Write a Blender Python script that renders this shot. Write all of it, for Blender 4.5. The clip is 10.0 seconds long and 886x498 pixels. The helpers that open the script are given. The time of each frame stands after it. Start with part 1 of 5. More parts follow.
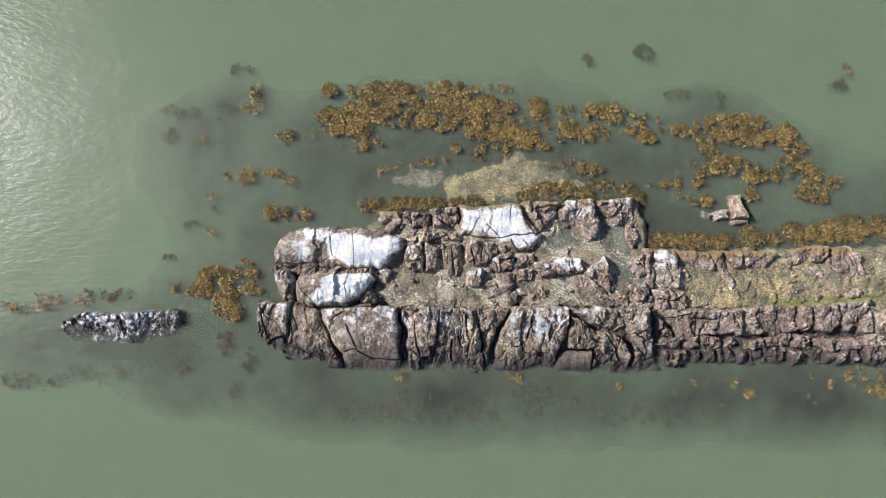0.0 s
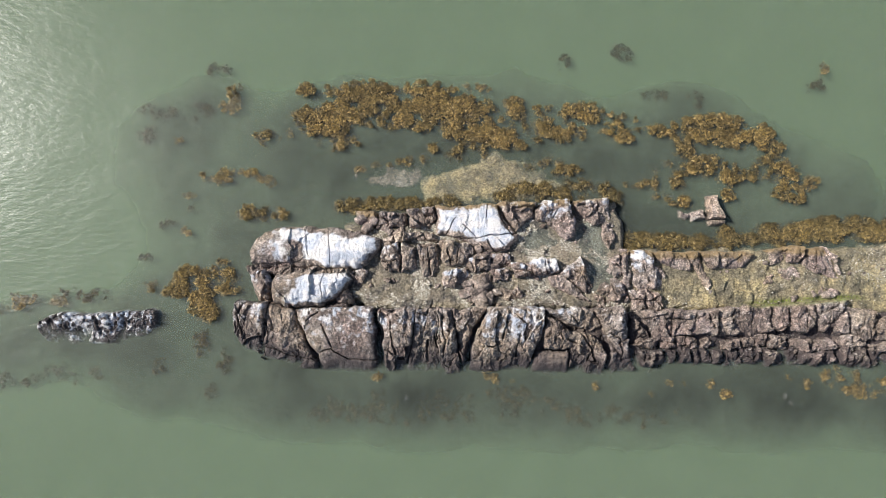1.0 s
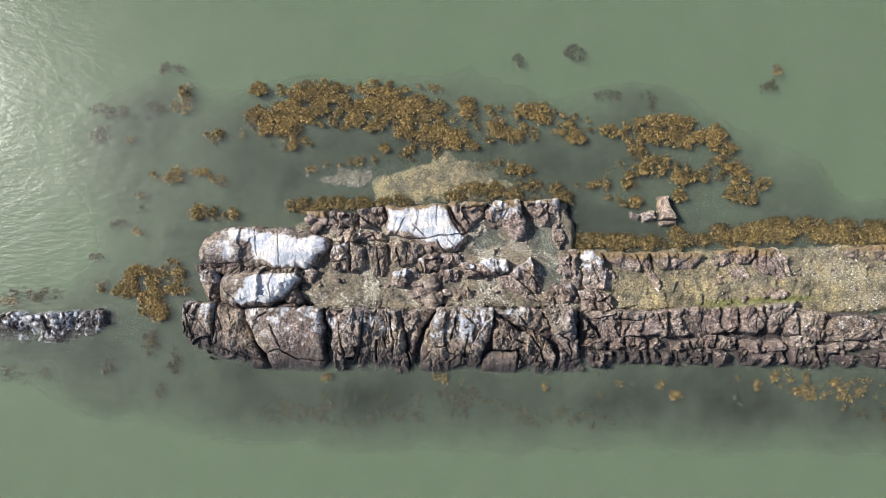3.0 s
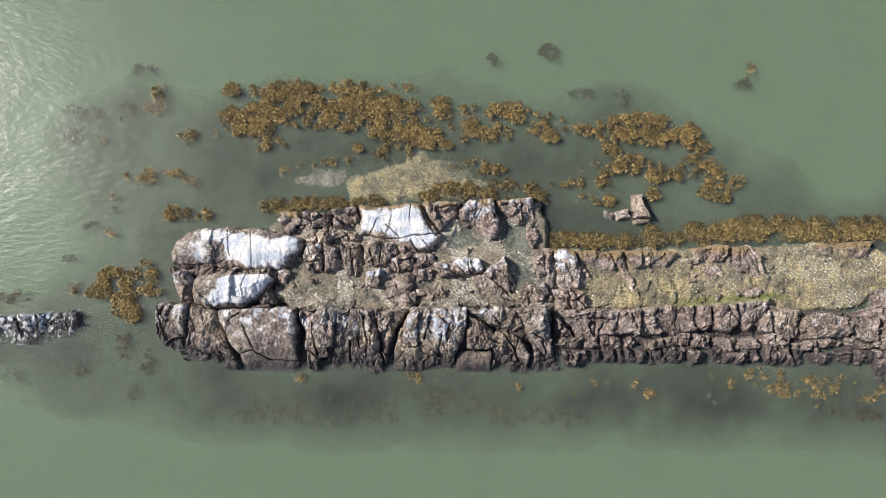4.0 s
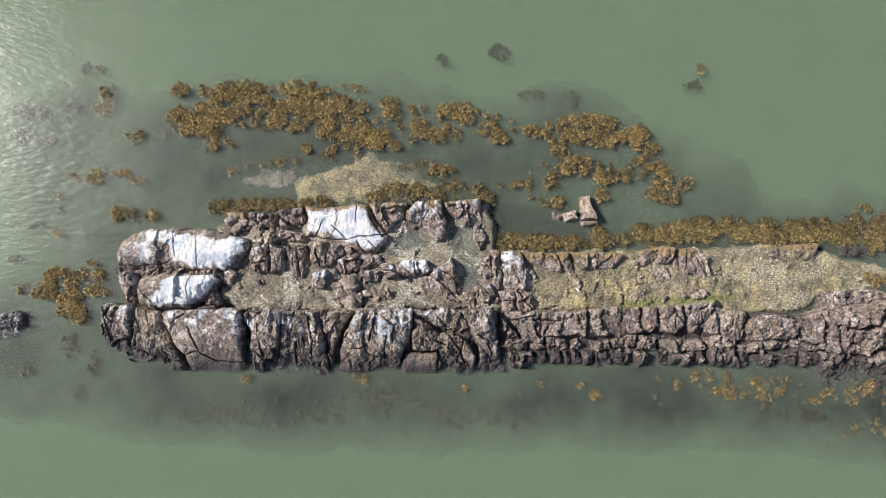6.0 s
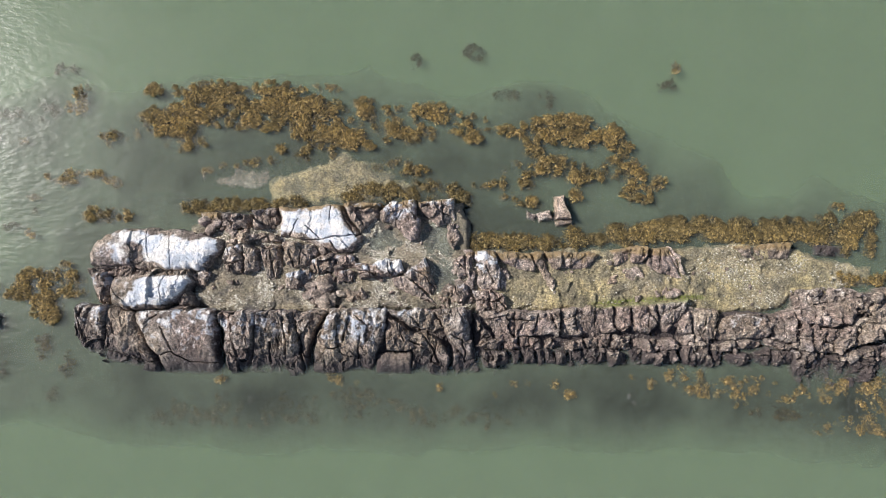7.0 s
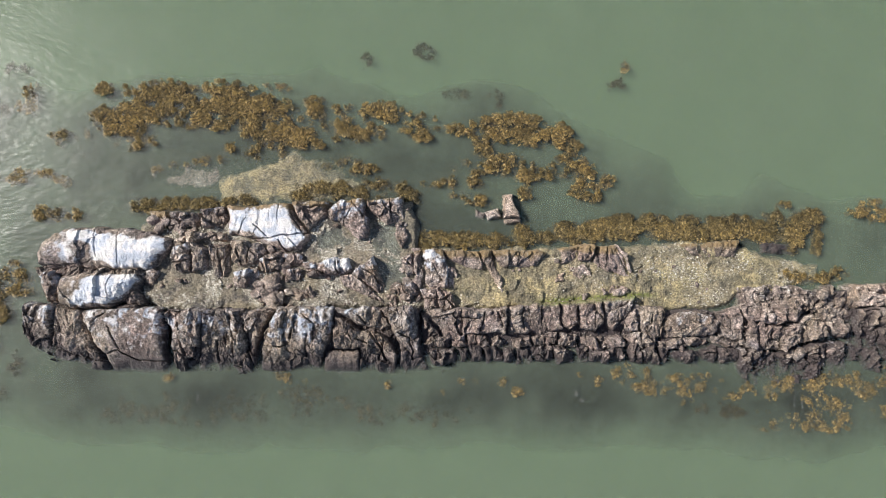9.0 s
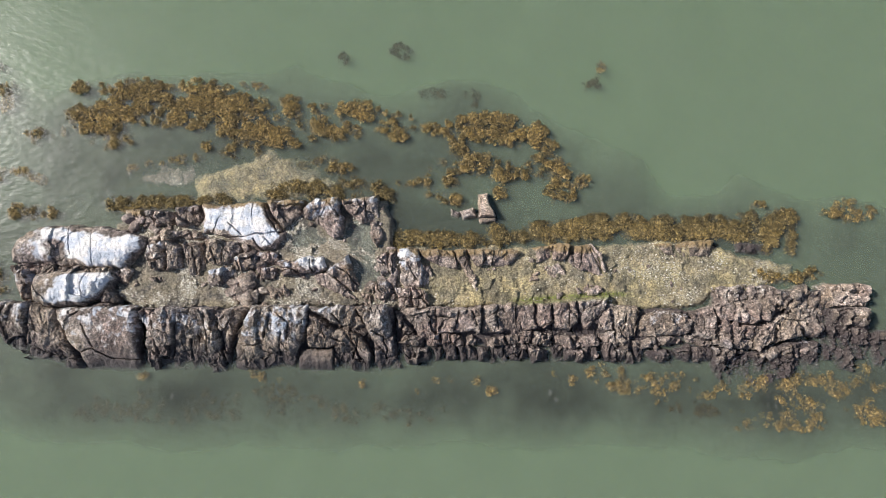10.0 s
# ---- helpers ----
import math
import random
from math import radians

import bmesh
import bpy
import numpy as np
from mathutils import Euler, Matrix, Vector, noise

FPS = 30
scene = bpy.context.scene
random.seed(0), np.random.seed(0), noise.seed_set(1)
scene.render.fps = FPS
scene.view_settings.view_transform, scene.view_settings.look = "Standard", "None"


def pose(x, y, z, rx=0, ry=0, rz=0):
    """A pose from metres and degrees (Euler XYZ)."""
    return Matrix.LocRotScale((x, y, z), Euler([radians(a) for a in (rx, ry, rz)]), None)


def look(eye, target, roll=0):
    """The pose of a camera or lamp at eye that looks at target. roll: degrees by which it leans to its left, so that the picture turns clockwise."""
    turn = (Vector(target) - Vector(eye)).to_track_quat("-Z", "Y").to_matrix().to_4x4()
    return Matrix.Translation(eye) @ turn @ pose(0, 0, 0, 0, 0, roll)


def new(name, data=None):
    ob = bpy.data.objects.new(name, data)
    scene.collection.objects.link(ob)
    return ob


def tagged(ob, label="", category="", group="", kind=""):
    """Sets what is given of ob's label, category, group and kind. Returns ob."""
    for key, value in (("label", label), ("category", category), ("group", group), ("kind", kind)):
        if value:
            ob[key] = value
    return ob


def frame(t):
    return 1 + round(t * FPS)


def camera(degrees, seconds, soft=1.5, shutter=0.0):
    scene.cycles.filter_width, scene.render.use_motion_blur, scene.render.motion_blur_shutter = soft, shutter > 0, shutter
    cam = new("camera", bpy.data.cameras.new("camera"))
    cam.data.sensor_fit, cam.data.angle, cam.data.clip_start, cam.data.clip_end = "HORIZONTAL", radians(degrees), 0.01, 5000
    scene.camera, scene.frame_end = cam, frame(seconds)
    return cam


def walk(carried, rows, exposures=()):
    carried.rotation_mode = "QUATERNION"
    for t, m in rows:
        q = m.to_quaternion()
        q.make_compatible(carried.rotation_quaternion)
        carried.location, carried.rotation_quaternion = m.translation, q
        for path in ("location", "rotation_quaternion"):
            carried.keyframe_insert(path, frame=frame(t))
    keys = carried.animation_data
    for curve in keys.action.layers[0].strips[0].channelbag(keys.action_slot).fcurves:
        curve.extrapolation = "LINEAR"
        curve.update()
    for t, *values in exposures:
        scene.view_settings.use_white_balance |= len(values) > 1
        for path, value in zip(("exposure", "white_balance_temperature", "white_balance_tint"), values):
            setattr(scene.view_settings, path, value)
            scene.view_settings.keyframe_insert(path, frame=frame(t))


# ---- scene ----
cam = camera(73.8, 10.0, soft=0.85)
PATH = [
    (0, (0.084, -0.046, 36.925), (0.069, 0.152, 34.935), -2.2),
    (0.5, (0.818, -0.021, 36.887), (0.802, 0.177, 34.897), -2.4),
    (1, (1.512, 0.041, 36.871), (1.499, 0.238, 34.881), -1.6),
    (1.5, (2.299, 0.111, 36.851), (2.285, 0.306, 34.861), -2.0),
    (2, (3.012, 0.164, 36.817), (3.001, 0.359, 34.827), -1.1),
    (2.5, (3.825, 0.166, 36.808), (3.812, 0.362, 34.818), -1.5),
    (3.8, (5.755, 0.245, 36.775), (5.749, 0.442, 34.785), 0.5),
    (4, (6.086, 0.264, 36.754), (6.081, 0.459, 34.763), 0.5),
    (4.5, (6.868, 0.345, 36.751), (6.865, 0.538, 34.761), 1.1),
    (5, (7.617, 0.429, 36.752), (7.618, 0.62, 34.761), 2.4),
    (5.5, (8.45, 0.519, 36.745), (8.45, 0.708, 34.754), 2.1),
    (7, (10.733, 0.674, 36.768), (10.741, 0.86, 34.777), 4.4),
    (7.5, (11.481, 0.596, 36.8), (11.492, 0.785, 34.809), 5.2),
    (8, (12.301, 0.535, 36.835), (12.311, 0.726, 34.844), 5.1),
    (8.5, (13.047, 0.619, 36.885), (13.06, 0.806, 34.894), 6.1),
    (9, (13.806, 0.627, 36.922), (13.822, 0.815, 34.931), 6.7),
    (9.5, (14.56, 0.599, 36.955), (14.577, 0.788, 34.964), 7.2),
    (10, (15.298, 0.538, 36.986), (15.318, 0.73, 34.995), 7.9),
]
walk(cam, [(t, look(eye, target, roll)) for t, eye, target, roll in PATH])

# ---- world and sun ----
SUN_ELEV, SUN_FROM = 38.0, 162.0      # degrees above the horizon; bearing counted from +x towards +y
world = bpy.data.worlds.new("sky")
scene.world = world
world.use_nodes = True
wn = world.node_tree
sky = wn.nodes.new("ShaderNodeTexSky")
sky.sky_type, sky.sun_disc = "NISHITA", False
sky.sun_elevation, sky.sun_rotation = radians(SUN_ELEV), radians(90.0 - SUN_FROM)
sky.air_density, sky.dust_density, sky.ozone_density = 1.0, 1.5, 1.0
wn.links.new(sky.outputs["Color"], wn.nodes["Background"].inputs["Color"])
wn.nodes["Background"].inputs["Strength"].default_value = 0.088
sun = new("sun", bpy.data.lights.new("sun", "SUN"))
scene.view_settings.exposure = 0.65
sun.data.energy, sun.data.angle, sun.data.color = 5.0, radians(0.6), (1.0, 0.96, 0.90)
sun_way = Vector((math.cos(radians(SUN_FROM)) * math.cos(radians(SUN_ELEV)), math.sin(radians(SUN_FROM)) * math.cos(radians(SUN_ELEV)), math.sin(radians(SUN_ELEV))))
sun.matrix_world = look(sun_way * 80, (0, 0, 0))


# ---- numbers that vary over the plan ----
def hashed(ix, iy, seed):
    """Even random numbers from 0 to 1 for whole-number cells."""
    h = (ix.astype(np.int64) * 374761393 + iy.astype(np.int64) * 668265263 + int(seed) * 1274126177) & 0xFFFFFFFF
    h = ((h ^ (h >> 13)) * 1274126177) & 0xFFFFFFFF
    return ((h ^ (h >> 16)) & 0xFFFFFF) / float(0xFFFFFF)


def smooth_noise(x, y, seed):
    """Value noise from -1 to 1, one cell a metre."""
    ix, iy = np.floor(x), np.floor(y)
    fx, fy = x - ix, y - iy
    ux, uy = fx * fx * fx * (fx * (fx * 6 - 15) + 10), fy * fy * fy * (fy * (fy * 6 - 15) + 10)
    a, b = hashed(ix, iy, seed), hashed(ix + 1, iy, seed)
    c, d = hashed(ix, iy + 1, seed), hashed(ix + 1, iy + 1, seed)
    return 2 * ((a * (1 - ux) + b * ux) * (1 - uy) + (c * (1 - ux) + d * ux) * uy) - 1


def fbm(x, y, seed, size=1.0, octaves=5, gain=0.5):
    total, amp, f = np.zeros_like(x), 1.0, 1.0 / size
    for k in range(octaves):
        turn = 0.7 * k
        cx, sx = math.cos(turn), math.sin(turn)
        total += amp * smooth_noise((x * cx - y * sx) * f + 17.3 * k, (x * sx + y * cx) * f - 9.1 * k, seed + 31 * k)
        amp, f = amp * gain, f * 2.03
    return total


def billows(x, y, seed, size=1.0, octaves=3, gain=0.5):
    """Weathered lumps from 0 to about 1, with creases between them."""
    total, amp, f = np.zeros_like(x), 1.0, 1.0 / size
    for k in range(octaves):
        turn = 0.9 * k + 0.3
        cx, sx = math.cos(turn), math.sin(turn)
        total += amp * np.abs(smooth_noise((x * cx - y * sx) * f + 5.7 * k, (x * sx + y * cx) * f - 3.3 * k, seed + 37 * k))
        amp, f = amp * gain, f * 2.1
    return total


def facets(x, y, size, seed):
    """Broken rock: each cell of a loose honeycomb has its own level and tilt. Returns the level and the distance to the next joint."""
    gx, gy = x / size, y / size
    bx, by = np.floor(gx), np.floor(gy)
    best, second = np.full(x.shape, 9.0), np.full(x.shape, 9.0)
    level = np.zeros_like(x)
    for dx in (-1, 0, 1):
        for dy in (-1, 0, 1):
            cx, cy = bx + dx, by + dy
            px, py = cx + 0.1 + 0.8 * hashed(cx, cy, seed), cy + 0.1 + 0.8 * hashed(cx, cy, seed + 7)
            ox, oy = gx - px, gy - py
            d = np.sqrt(ox * ox + oy * oy)
            own = (hashed(cx, cy, seed + 13) - 0.5) + 2.2 * (hashed(cx, cy, seed + 19) - 0.5) * ox + 1.6 * (hashed(cx, cy, seed + 23) - 0.5) * oy
            near = d < best
            second = np.where(near, best, np.minimum(second, d))
            level = np.where(near, own, level)
            best = np.where(near, d, best)
    return level, (second - best) * size


def inside(x, y, ring):
    """Distance to a closed outline, positive inside it."""
    best, odd = np.full(x.shape, 1e9), np.zeros(x.shape, bool)
    for (ax, ay), (bx, by) in zip(ring, ring[1:] + ring[:1]):
        ex, ey = bx - ax, by - ay
        t = np.clip(((x - ax) * ex + (y - ay) * ey) / (ex * ex + ey * ey), 0, 1)
        best = np.minimum(best, (x - ax - t * ex) ** 2 + (y - ay - t * ey) ** 2)
        cross = (ay > y) != (by > y)
        with np.errstate(divide="ignore", invalid="ignore"):
            odd ^= cross & (x < ax + (y - ay) * ex / (ey if ey else 1e-9))
    return np.where(odd, 1, -1) * np.sqrt(best)


def step(a, b, v):
    t = np.clip((v - a) / (b - a), 0, 1)
    return t * t * (3 - 2 * t)


# ---- meshes ----
def mesh_of(name, verts, faces, smooth=True, **values):
    """A mesh from arrays of corners and of three- or four-sided faces, with a number a corner for each further name."""
    me = bpy.data.meshes.new(name)
    faces = np.asarray(faces, np.int32)
    n, k = faces.shape
    me.vertices.add(len(verts))
    me.vertices.foreach_set("co", np.asarray(verts, np.float32).ravel())
    me.loops.add(n * k)
    me.loops.foreach_set("vertex_index", faces.ravel())
    me.polygons.add(n)
    me.polygons.foreach_set("loop_start", np.arange(0, n * k, k, dtype=np.int32))
    me.polygons.foreach_set("use_smooth", np.full(n, smooth))
    me.update(calc_edges=True)
    for key, v in values.items():
        me.attributes.new(key, "FLOAT", "POINT").data.foreach_set("value", np.asarray(v, np.float32).ravel())
    return me


def sheet(x, y, z, keep=None):
    """Corners and faces of a grid, without the corners that are not kept."""
    ny, nx = x.shape
    ids = np.arange(nx * ny).reshape(ny, nx)
    quads = np.stack([ids[:-1, :-1], ids[:-1, 1:], ids[1:, 1:], ids[1:, :-1]], -1).reshape(-1, 4)
    verts = np.stack([x, y, z], -1).reshape(-1, 3)
    if keep is None:
        return verts, quads, np.ones(nx * ny, bool)
    k = keep.ravel()
    quads = quads[k[quads].all(1)]
    used = np.zeros(nx * ny, bool)
    used[quads.ravel()] = True
    renum = np.cumsum(used) - 1
    return verts[used], renum[quads], used


def grid(x0, x1, y0, y1, cell):
    return np.meshgrid(np.arange(x0, x1 + cell, cell), np.arange(y0, y1 + cell, cell))


def part(name, me, material, parent, label=""):
    ob = new(name, me)
    if material:
        me.materials.append(material)
    ob.parent = parent
    return tagged(ob, label)


# ---- materials ----
def material(name):
    mat = bpy.data.materials.new(name)
    mat.use_nodes = True
    return mat, mat.node_tree, mat.node_tree.nodes["Principled BSDF"]


def node(tree, kind, **sets):
    n = tree.nodes.new("ShaderNode" + kind)
    for key, v in sets.items():
        if key in n.inputs:
            n.inputs[key].default_value = v
    return n


def noise_tex(tree, scale, detail=6.0, rough=0.6, stretch=None, by="Object"):
    n = node(tree, "TexNoise", Scale=scale, Detail=detail, Roughness=rough)
    where = tree.nodes.new("ShaderNodeNewGeometry").outputs["Position"]
    if stretch:
        m = tree.nodes.new("ShaderNodeMapping")
        m.inputs["Scale"].default_value = stretch
        m.inputs["Rotation"].default_value = (0, 0, radians(by if isinstance(by, (int, float)) else 0))
        tree.links.new(where, m.inputs["Vector"])
        where = m.outputs["Vector"]
    tree.links.new(where, n.inputs["Vector"])
    return n.outputs["Fac"]


def cells_tex(tree, scale, what="Distance", feature="F1"):
    n = node(tree, "TexVoronoi", Scale=scale)
    n.feature = feature
    tree.links.new(tree.nodes.new("ShaderNodeNewGeometry").outputs["Position"], n.inputs["Vector"])
    return n.outputs[what]


def ramp(tree, fac, *stops):
    n = tree.nodes.new("ShaderNodeValToRGB")
    el = n.color_ramp.elements
    while len(el) < len(stops):
        el.new(0.5)
    for e, (p, c) in zip(el, stops):
        e.position, e.color = p, (*c, 1) if len(c) == 3 else c
    tree.links.new(fac, n.inputs["Fac"])
    return n.outputs["Color"]


def grey(v):
    return (v, v, v)


def mix(tree, fac, a, b, blend="MIX"):
    n = tree.nodes.new("ShaderNodeMix")
    n.data_type, n.blend_type = "RGBA", blend
    for sock, v in ((n.inputs["Factor"], fac), (n.inputs[6], a), (n.inputs[7], b)):
        if isinstance(v, bpy.types.NodeSocket):
            tree.links.new(v, sock)
        else:
            sock.default_value = v if isinstance(v, (int, float)) else (*v, 1)
    return n.outputs[2]


def calc(tree, op, a, b=0.0, c=0.0):
    n = tree.nodes.new("ShaderNodeMath")
    n.operation = op
    for sock, v in zip(n.inputs, (a, b, c)):
        if isinstance(v, bpy.types.NodeSocket):
            tree.links.new(v, sock)
        else:
            sock.default_value = v
    return n.outputs[0]


def height_of(tree):
    n = tree.nodes.new("ShaderNodeSeparateXYZ")
    tree.links.new(tree.nodes.new("ShaderNodeNewGeometry").outputs["Position"], n.inputs[0])
    return n.outputs["Z"]


def attribute(tree, name):
    n = tree.nodes.new("ShaderNodeAttribute")
    n.attribute_name = name
    return n.outputs["Fac"]


def bumped(tree, bsdf, height, strength=0.5, distance=0.05):
    n = node(tree, "Bump", Strength=strength, Distance=distance)
    tree.links.new(height, n.inputs["Height"])
    tree.links.new(n.outputs["Normal"], bsdf.inputs["Normal"])


def rock_material(name, lift, tide=True):
    mat, t, b = material(name)
    coarse, fine = noise_tex(t, 0.7, 5), noise_tex(t, 6.0, 9, 0.8)
    base = ramp(t, coarse, (0.30, (0.125, 0.098, 0.083)), (0.5, (0.21, 0.175, 0.152)), (0.68, (0.32, 0.285, 0.26)))
    base = mix(t, 0.85, base, ramp(t, noise_tex(t, 2.3, 5, 0.65), (0.38, grey(0.5)), (0.5, grey(0.95)), (0.62, grey(1.5))), "MULTIPLY")
    hue = ramp(t, noise_tex(t, 0.31, 4), (0.36, (1.02, 0.95, 0.97)), (0.5, (1.0, 1.0, 1.0)), (0.62, (1.07, 1.03, 0.92)))
    base = mix(t, 1.0, base, hue, "MULTIPLY")
    base = mix(t, 0.7, base, ramp(t, fine, (0.40, grey(0.10)), (0.47, grey(0.45)), (0.53, grey(0.85)), (0.61, grey(1.75))), "MULTIPLY")
    base = mix(t, 1.0, base, tuple(lift * c for c in (1.33, 1.29, 1.27)), "MULTIPLY")
    base = mix(t, 0.6, base, ramp(t, noise_tex(t, 24.0, 3, 0.75), (0.38, grey(0.3)), (0.5, grey(0.95)), (0.62, grey(1.8))), "MULTIPLY")
    shade = t.nodes.new("ShaderNodeObjectInfo").outputs["Random"]
    base = mix(t, 0.5, base, ramp(t, shade, (0.0, (0.8, 0.72, 0.68)), (0.5, (1.0, 0.95, 0.9)), (1.0, (1.0, 1.0, 1.0))), "MULTIPLY")
    z = calc(t, "ADD", height_of(t), calc(t, "MULTIPLY", calc(t, "SUBTRACT", coarse, 0.5), 0.7))
    # tide zones: purple-brown weed crust low down, tan crust just above it
    if tide:
        base = mix(t, calc(t, "MULTIPLY", attribute(t, "tide"), ramp(t, z, (0.0, grey(1)), (0.3, grey(0.9)), (0.8, grey(0)))), base, mix(t, fine, (0.016, 0.012, 0.012), (0.085, 0.064, 0.064)))
    crust = attribute(t, "crust")
    base = mix(t, calc(t, "MULTIPLY", crust, ramp(t, fine, (0.3, grey(0.3)), (0.6, grey(1)))), base, mix(t, fine, (0.14, 0.09, 0.035), (0.36, 0.25, 0.115)))
    # droppings, and the wet glints painted white on the west outlier
    droppings_glints = attribute(t, "guano_glints")
    cover = calc(t, "ADD", droppings_glints, calc(t, "MULTIPLY", calc(t, "SUBTRACT", fine, 0.5), 2.6))
    white = ramp(t, noise_tex(t, 0.9, 5, 0.65), (0.40, (0.50, 0.54, 0.62)), (0.46, (0.66, 0.68, 0.74)), (0.52, (0.83, 0.79, 0.78)), (0.7, (0.87, 0.84, 0.79)))
    white = mix(t, 0.7, white, ramp(t, noise_tex(t, 14.0, 4, 0.7), (0.36, grey(0.55)), (0.5, grey(1.0))), "MULTIPLY")
    base = mix(t, ramp(t, cover, (0.38, grey(0)), (0.72, grey(0.55)), (1.0, grey(0.96))), base, white)
    # barnacles and broken shell
    specks = calc(t, "LESS_THAN", cells_tex(t, 13.0), 0.2)
    base = mix(t, calc(t, "MULTIPLY", specks, ramp(t, noise_tex(t, 1.9, 3), (0.42, grey(0)), (0.60, grey(0.85)))), base, (0.55, 0.53, 0.48))
    # green film
    film = attribute(t, "algae")
    base = mix(t, calc(t, "MULTIPLY", film, ramp(t, fine, (0.35, grey(0.2)), (0.6, grey(1)))), base, (0.15, 0.19, 0.02))
    t.links.new(base, b.inputs["Base Color"])
    rough = ramp(t, z, (0.0, grey(0.45)), (0.3, grey(0.85)))
    t.links.new(rough, b.inputs["Roughness"])
    grain = calc(t, "ADD", fine, calc(t, "MULTIPLY", noise_tex(t, 22.0, 4, 0.7), 0.35))
    bumped(t, b, grain, 1.0, 0.16)
    return mat


def bed_material():
    mat, t, b = material("shell_sand")
    fine, wide = noise_tex(t, 9.0, 8, 0.75), noise_tex(t, 0.55, 4)
    yellow = attribute(t, "yellow")
    fine = ramp(t, fine, (0.40, grey(0)), (0.60, grey(1)))
    wide = mix(t, 0.5, wide, noise_tex(t, 2.2, 5, 0.7))
    mud = mix(t, fine, (0.065, 0.055, 0.042), (0.30, 0.26, 0.205))
    gold = mix(t, fine, (0.11, 0.09, 0.05), (0.50, 0.42, 0.235))
    base = mix(t, yellow, mud, gold)
    base = mix(t, 1.0, base, ramp(t, noise_tex(t, 1.0, 4, 0.6), (0.38, (0.52, 0.54, 0.60)), (0.5, (1.0, 1.0, 1.0)), (0.6, (1.42, 1.36, 1.26))), "MULTIPLY")
    base = mix(t, ramp(t, wide, (0.45, grey(0)), (0.57, grey(0.6))), base, mix(t, fine, (0.10, 0.085, 0.055), (0.32, 0.275, 0.19)))
    shell = attribute(t, "shell")
    chips = calc(t, "LESS_THAN", cells_tex(t, 17.0), calc(t, "MULTIPLY", shell, 0.42))
    chip = ramp(t, cells_tex(t, 17.0, "Color"), (0.2, (0.28, 0.26, 0.21)), (0.8, (0.72, 0.68, 0.60)))
    base = mix(t, chips, base, mix(t, yellow, chip, mix(t, 1.0, chip, (1.0, 0.92, 0.55), "MULTIPLY")))
    film = attribute(t, "algae")
    base = mix(t, calc(t, "MULTIPLY", film, ramp(t, fine, (0.35, grey(0.2)), (0.6, grey(1)))), base, (0.15, 0.19, 0.02))
    t.links.new(base, b.inputs["Base Color"])
    b.inputs["Roughness"].default_value = 0.8
    bumped(t, b, calc(t, "ADD", fine, cells_tex(t, 9.0)), 0.9, 0.06)
    return mat


def seabed_material():
    mat, t, b = material("seabed")
    fine, wide = noise_tex(t, 3.0, 8, 0.7), ramp(t, noise_tex(t, 0.4, 6, 0.65), (0.42, grey(0)), (0.58, grey(1)))
    rocky = mix(t, wide, mix(t, fine, (0.028, 0.029, 0.028), (0.075, 0.074, 0.068)), mix(t, fine, (0.05, 0.05, 0.047), (0.115, 0.11, 0.098)))
    silt = mix(t, fine, (0.10, 0.12, 0.075), (0.17, 0.19, 0.12))
    sandy = attribute(t, "sandy")
    base = mix(t, attribute(t, "rocky"), silt, rocky)
    base = mix(t, sandy, base, mix(t, fine, (0.25, 0.22, 0.125), (0.36, 0.32, 0.20)))
    t.links.new(base, b.inputs["Base Color"])
    b.inputs["Roughness"].default_value = 0.9
    bumped(t, b, fine, 0.6, 0.2)
    return mat


def silt_colour(t):
    """Light that cloudy water scatters back: grey near the surface, green further down."""
    return mix(t, attribute(t, "deep"), (0.208, 0.226, 0.196), (0.118, 0.202, 0.088))


def silt_layer_material():
    """One layer of cloudy water: part of the light is scattered back, the rest goes through."""
    mat = bpy.data.materials.new("cloudy_water")
    mat.use_nodes = True
    t = mat.node_tree
    t.nodes.remove(t.nodes["Principled BSDF"])
    fac = calc(t, "MULTIPLY", ramp(t, noise_tex(t, 0.16, 3, 0.55), (0.3, grey(0.85)), (0.7, grey(1.0))), attribute(t, "cover"))
    d, clear, m = node(t, "BsdfDiffuse"), node(t, "BsdfTransparent"), t.nodes.new("ShaderNodeMixShader")
    t.links.new(silt_colour(t), d.inputs["Color"])
    t.links.new(fac, m.inputs[0])
    t.links.new(clear.outputs[0], m.inputs[1])
    t.links.new(d.outputs[0], m.inputs[2])
    t.links.new(m.outputs[0], t.nodes["Material Output"].inputs["Surface"])
    return mat


def sheen(t):
    """The mirror share of water: two parts in a hundred looking straight down, more at a slant, alike from both sides."""
    slant = node(t, "LayerWeight", Blend=0.5).outputs["Facing"]
    return calc(t, "ADD", calc(t, "MULTIPLY", calc(t, "POWER", slant, 5.0), 0.98), 0.02)


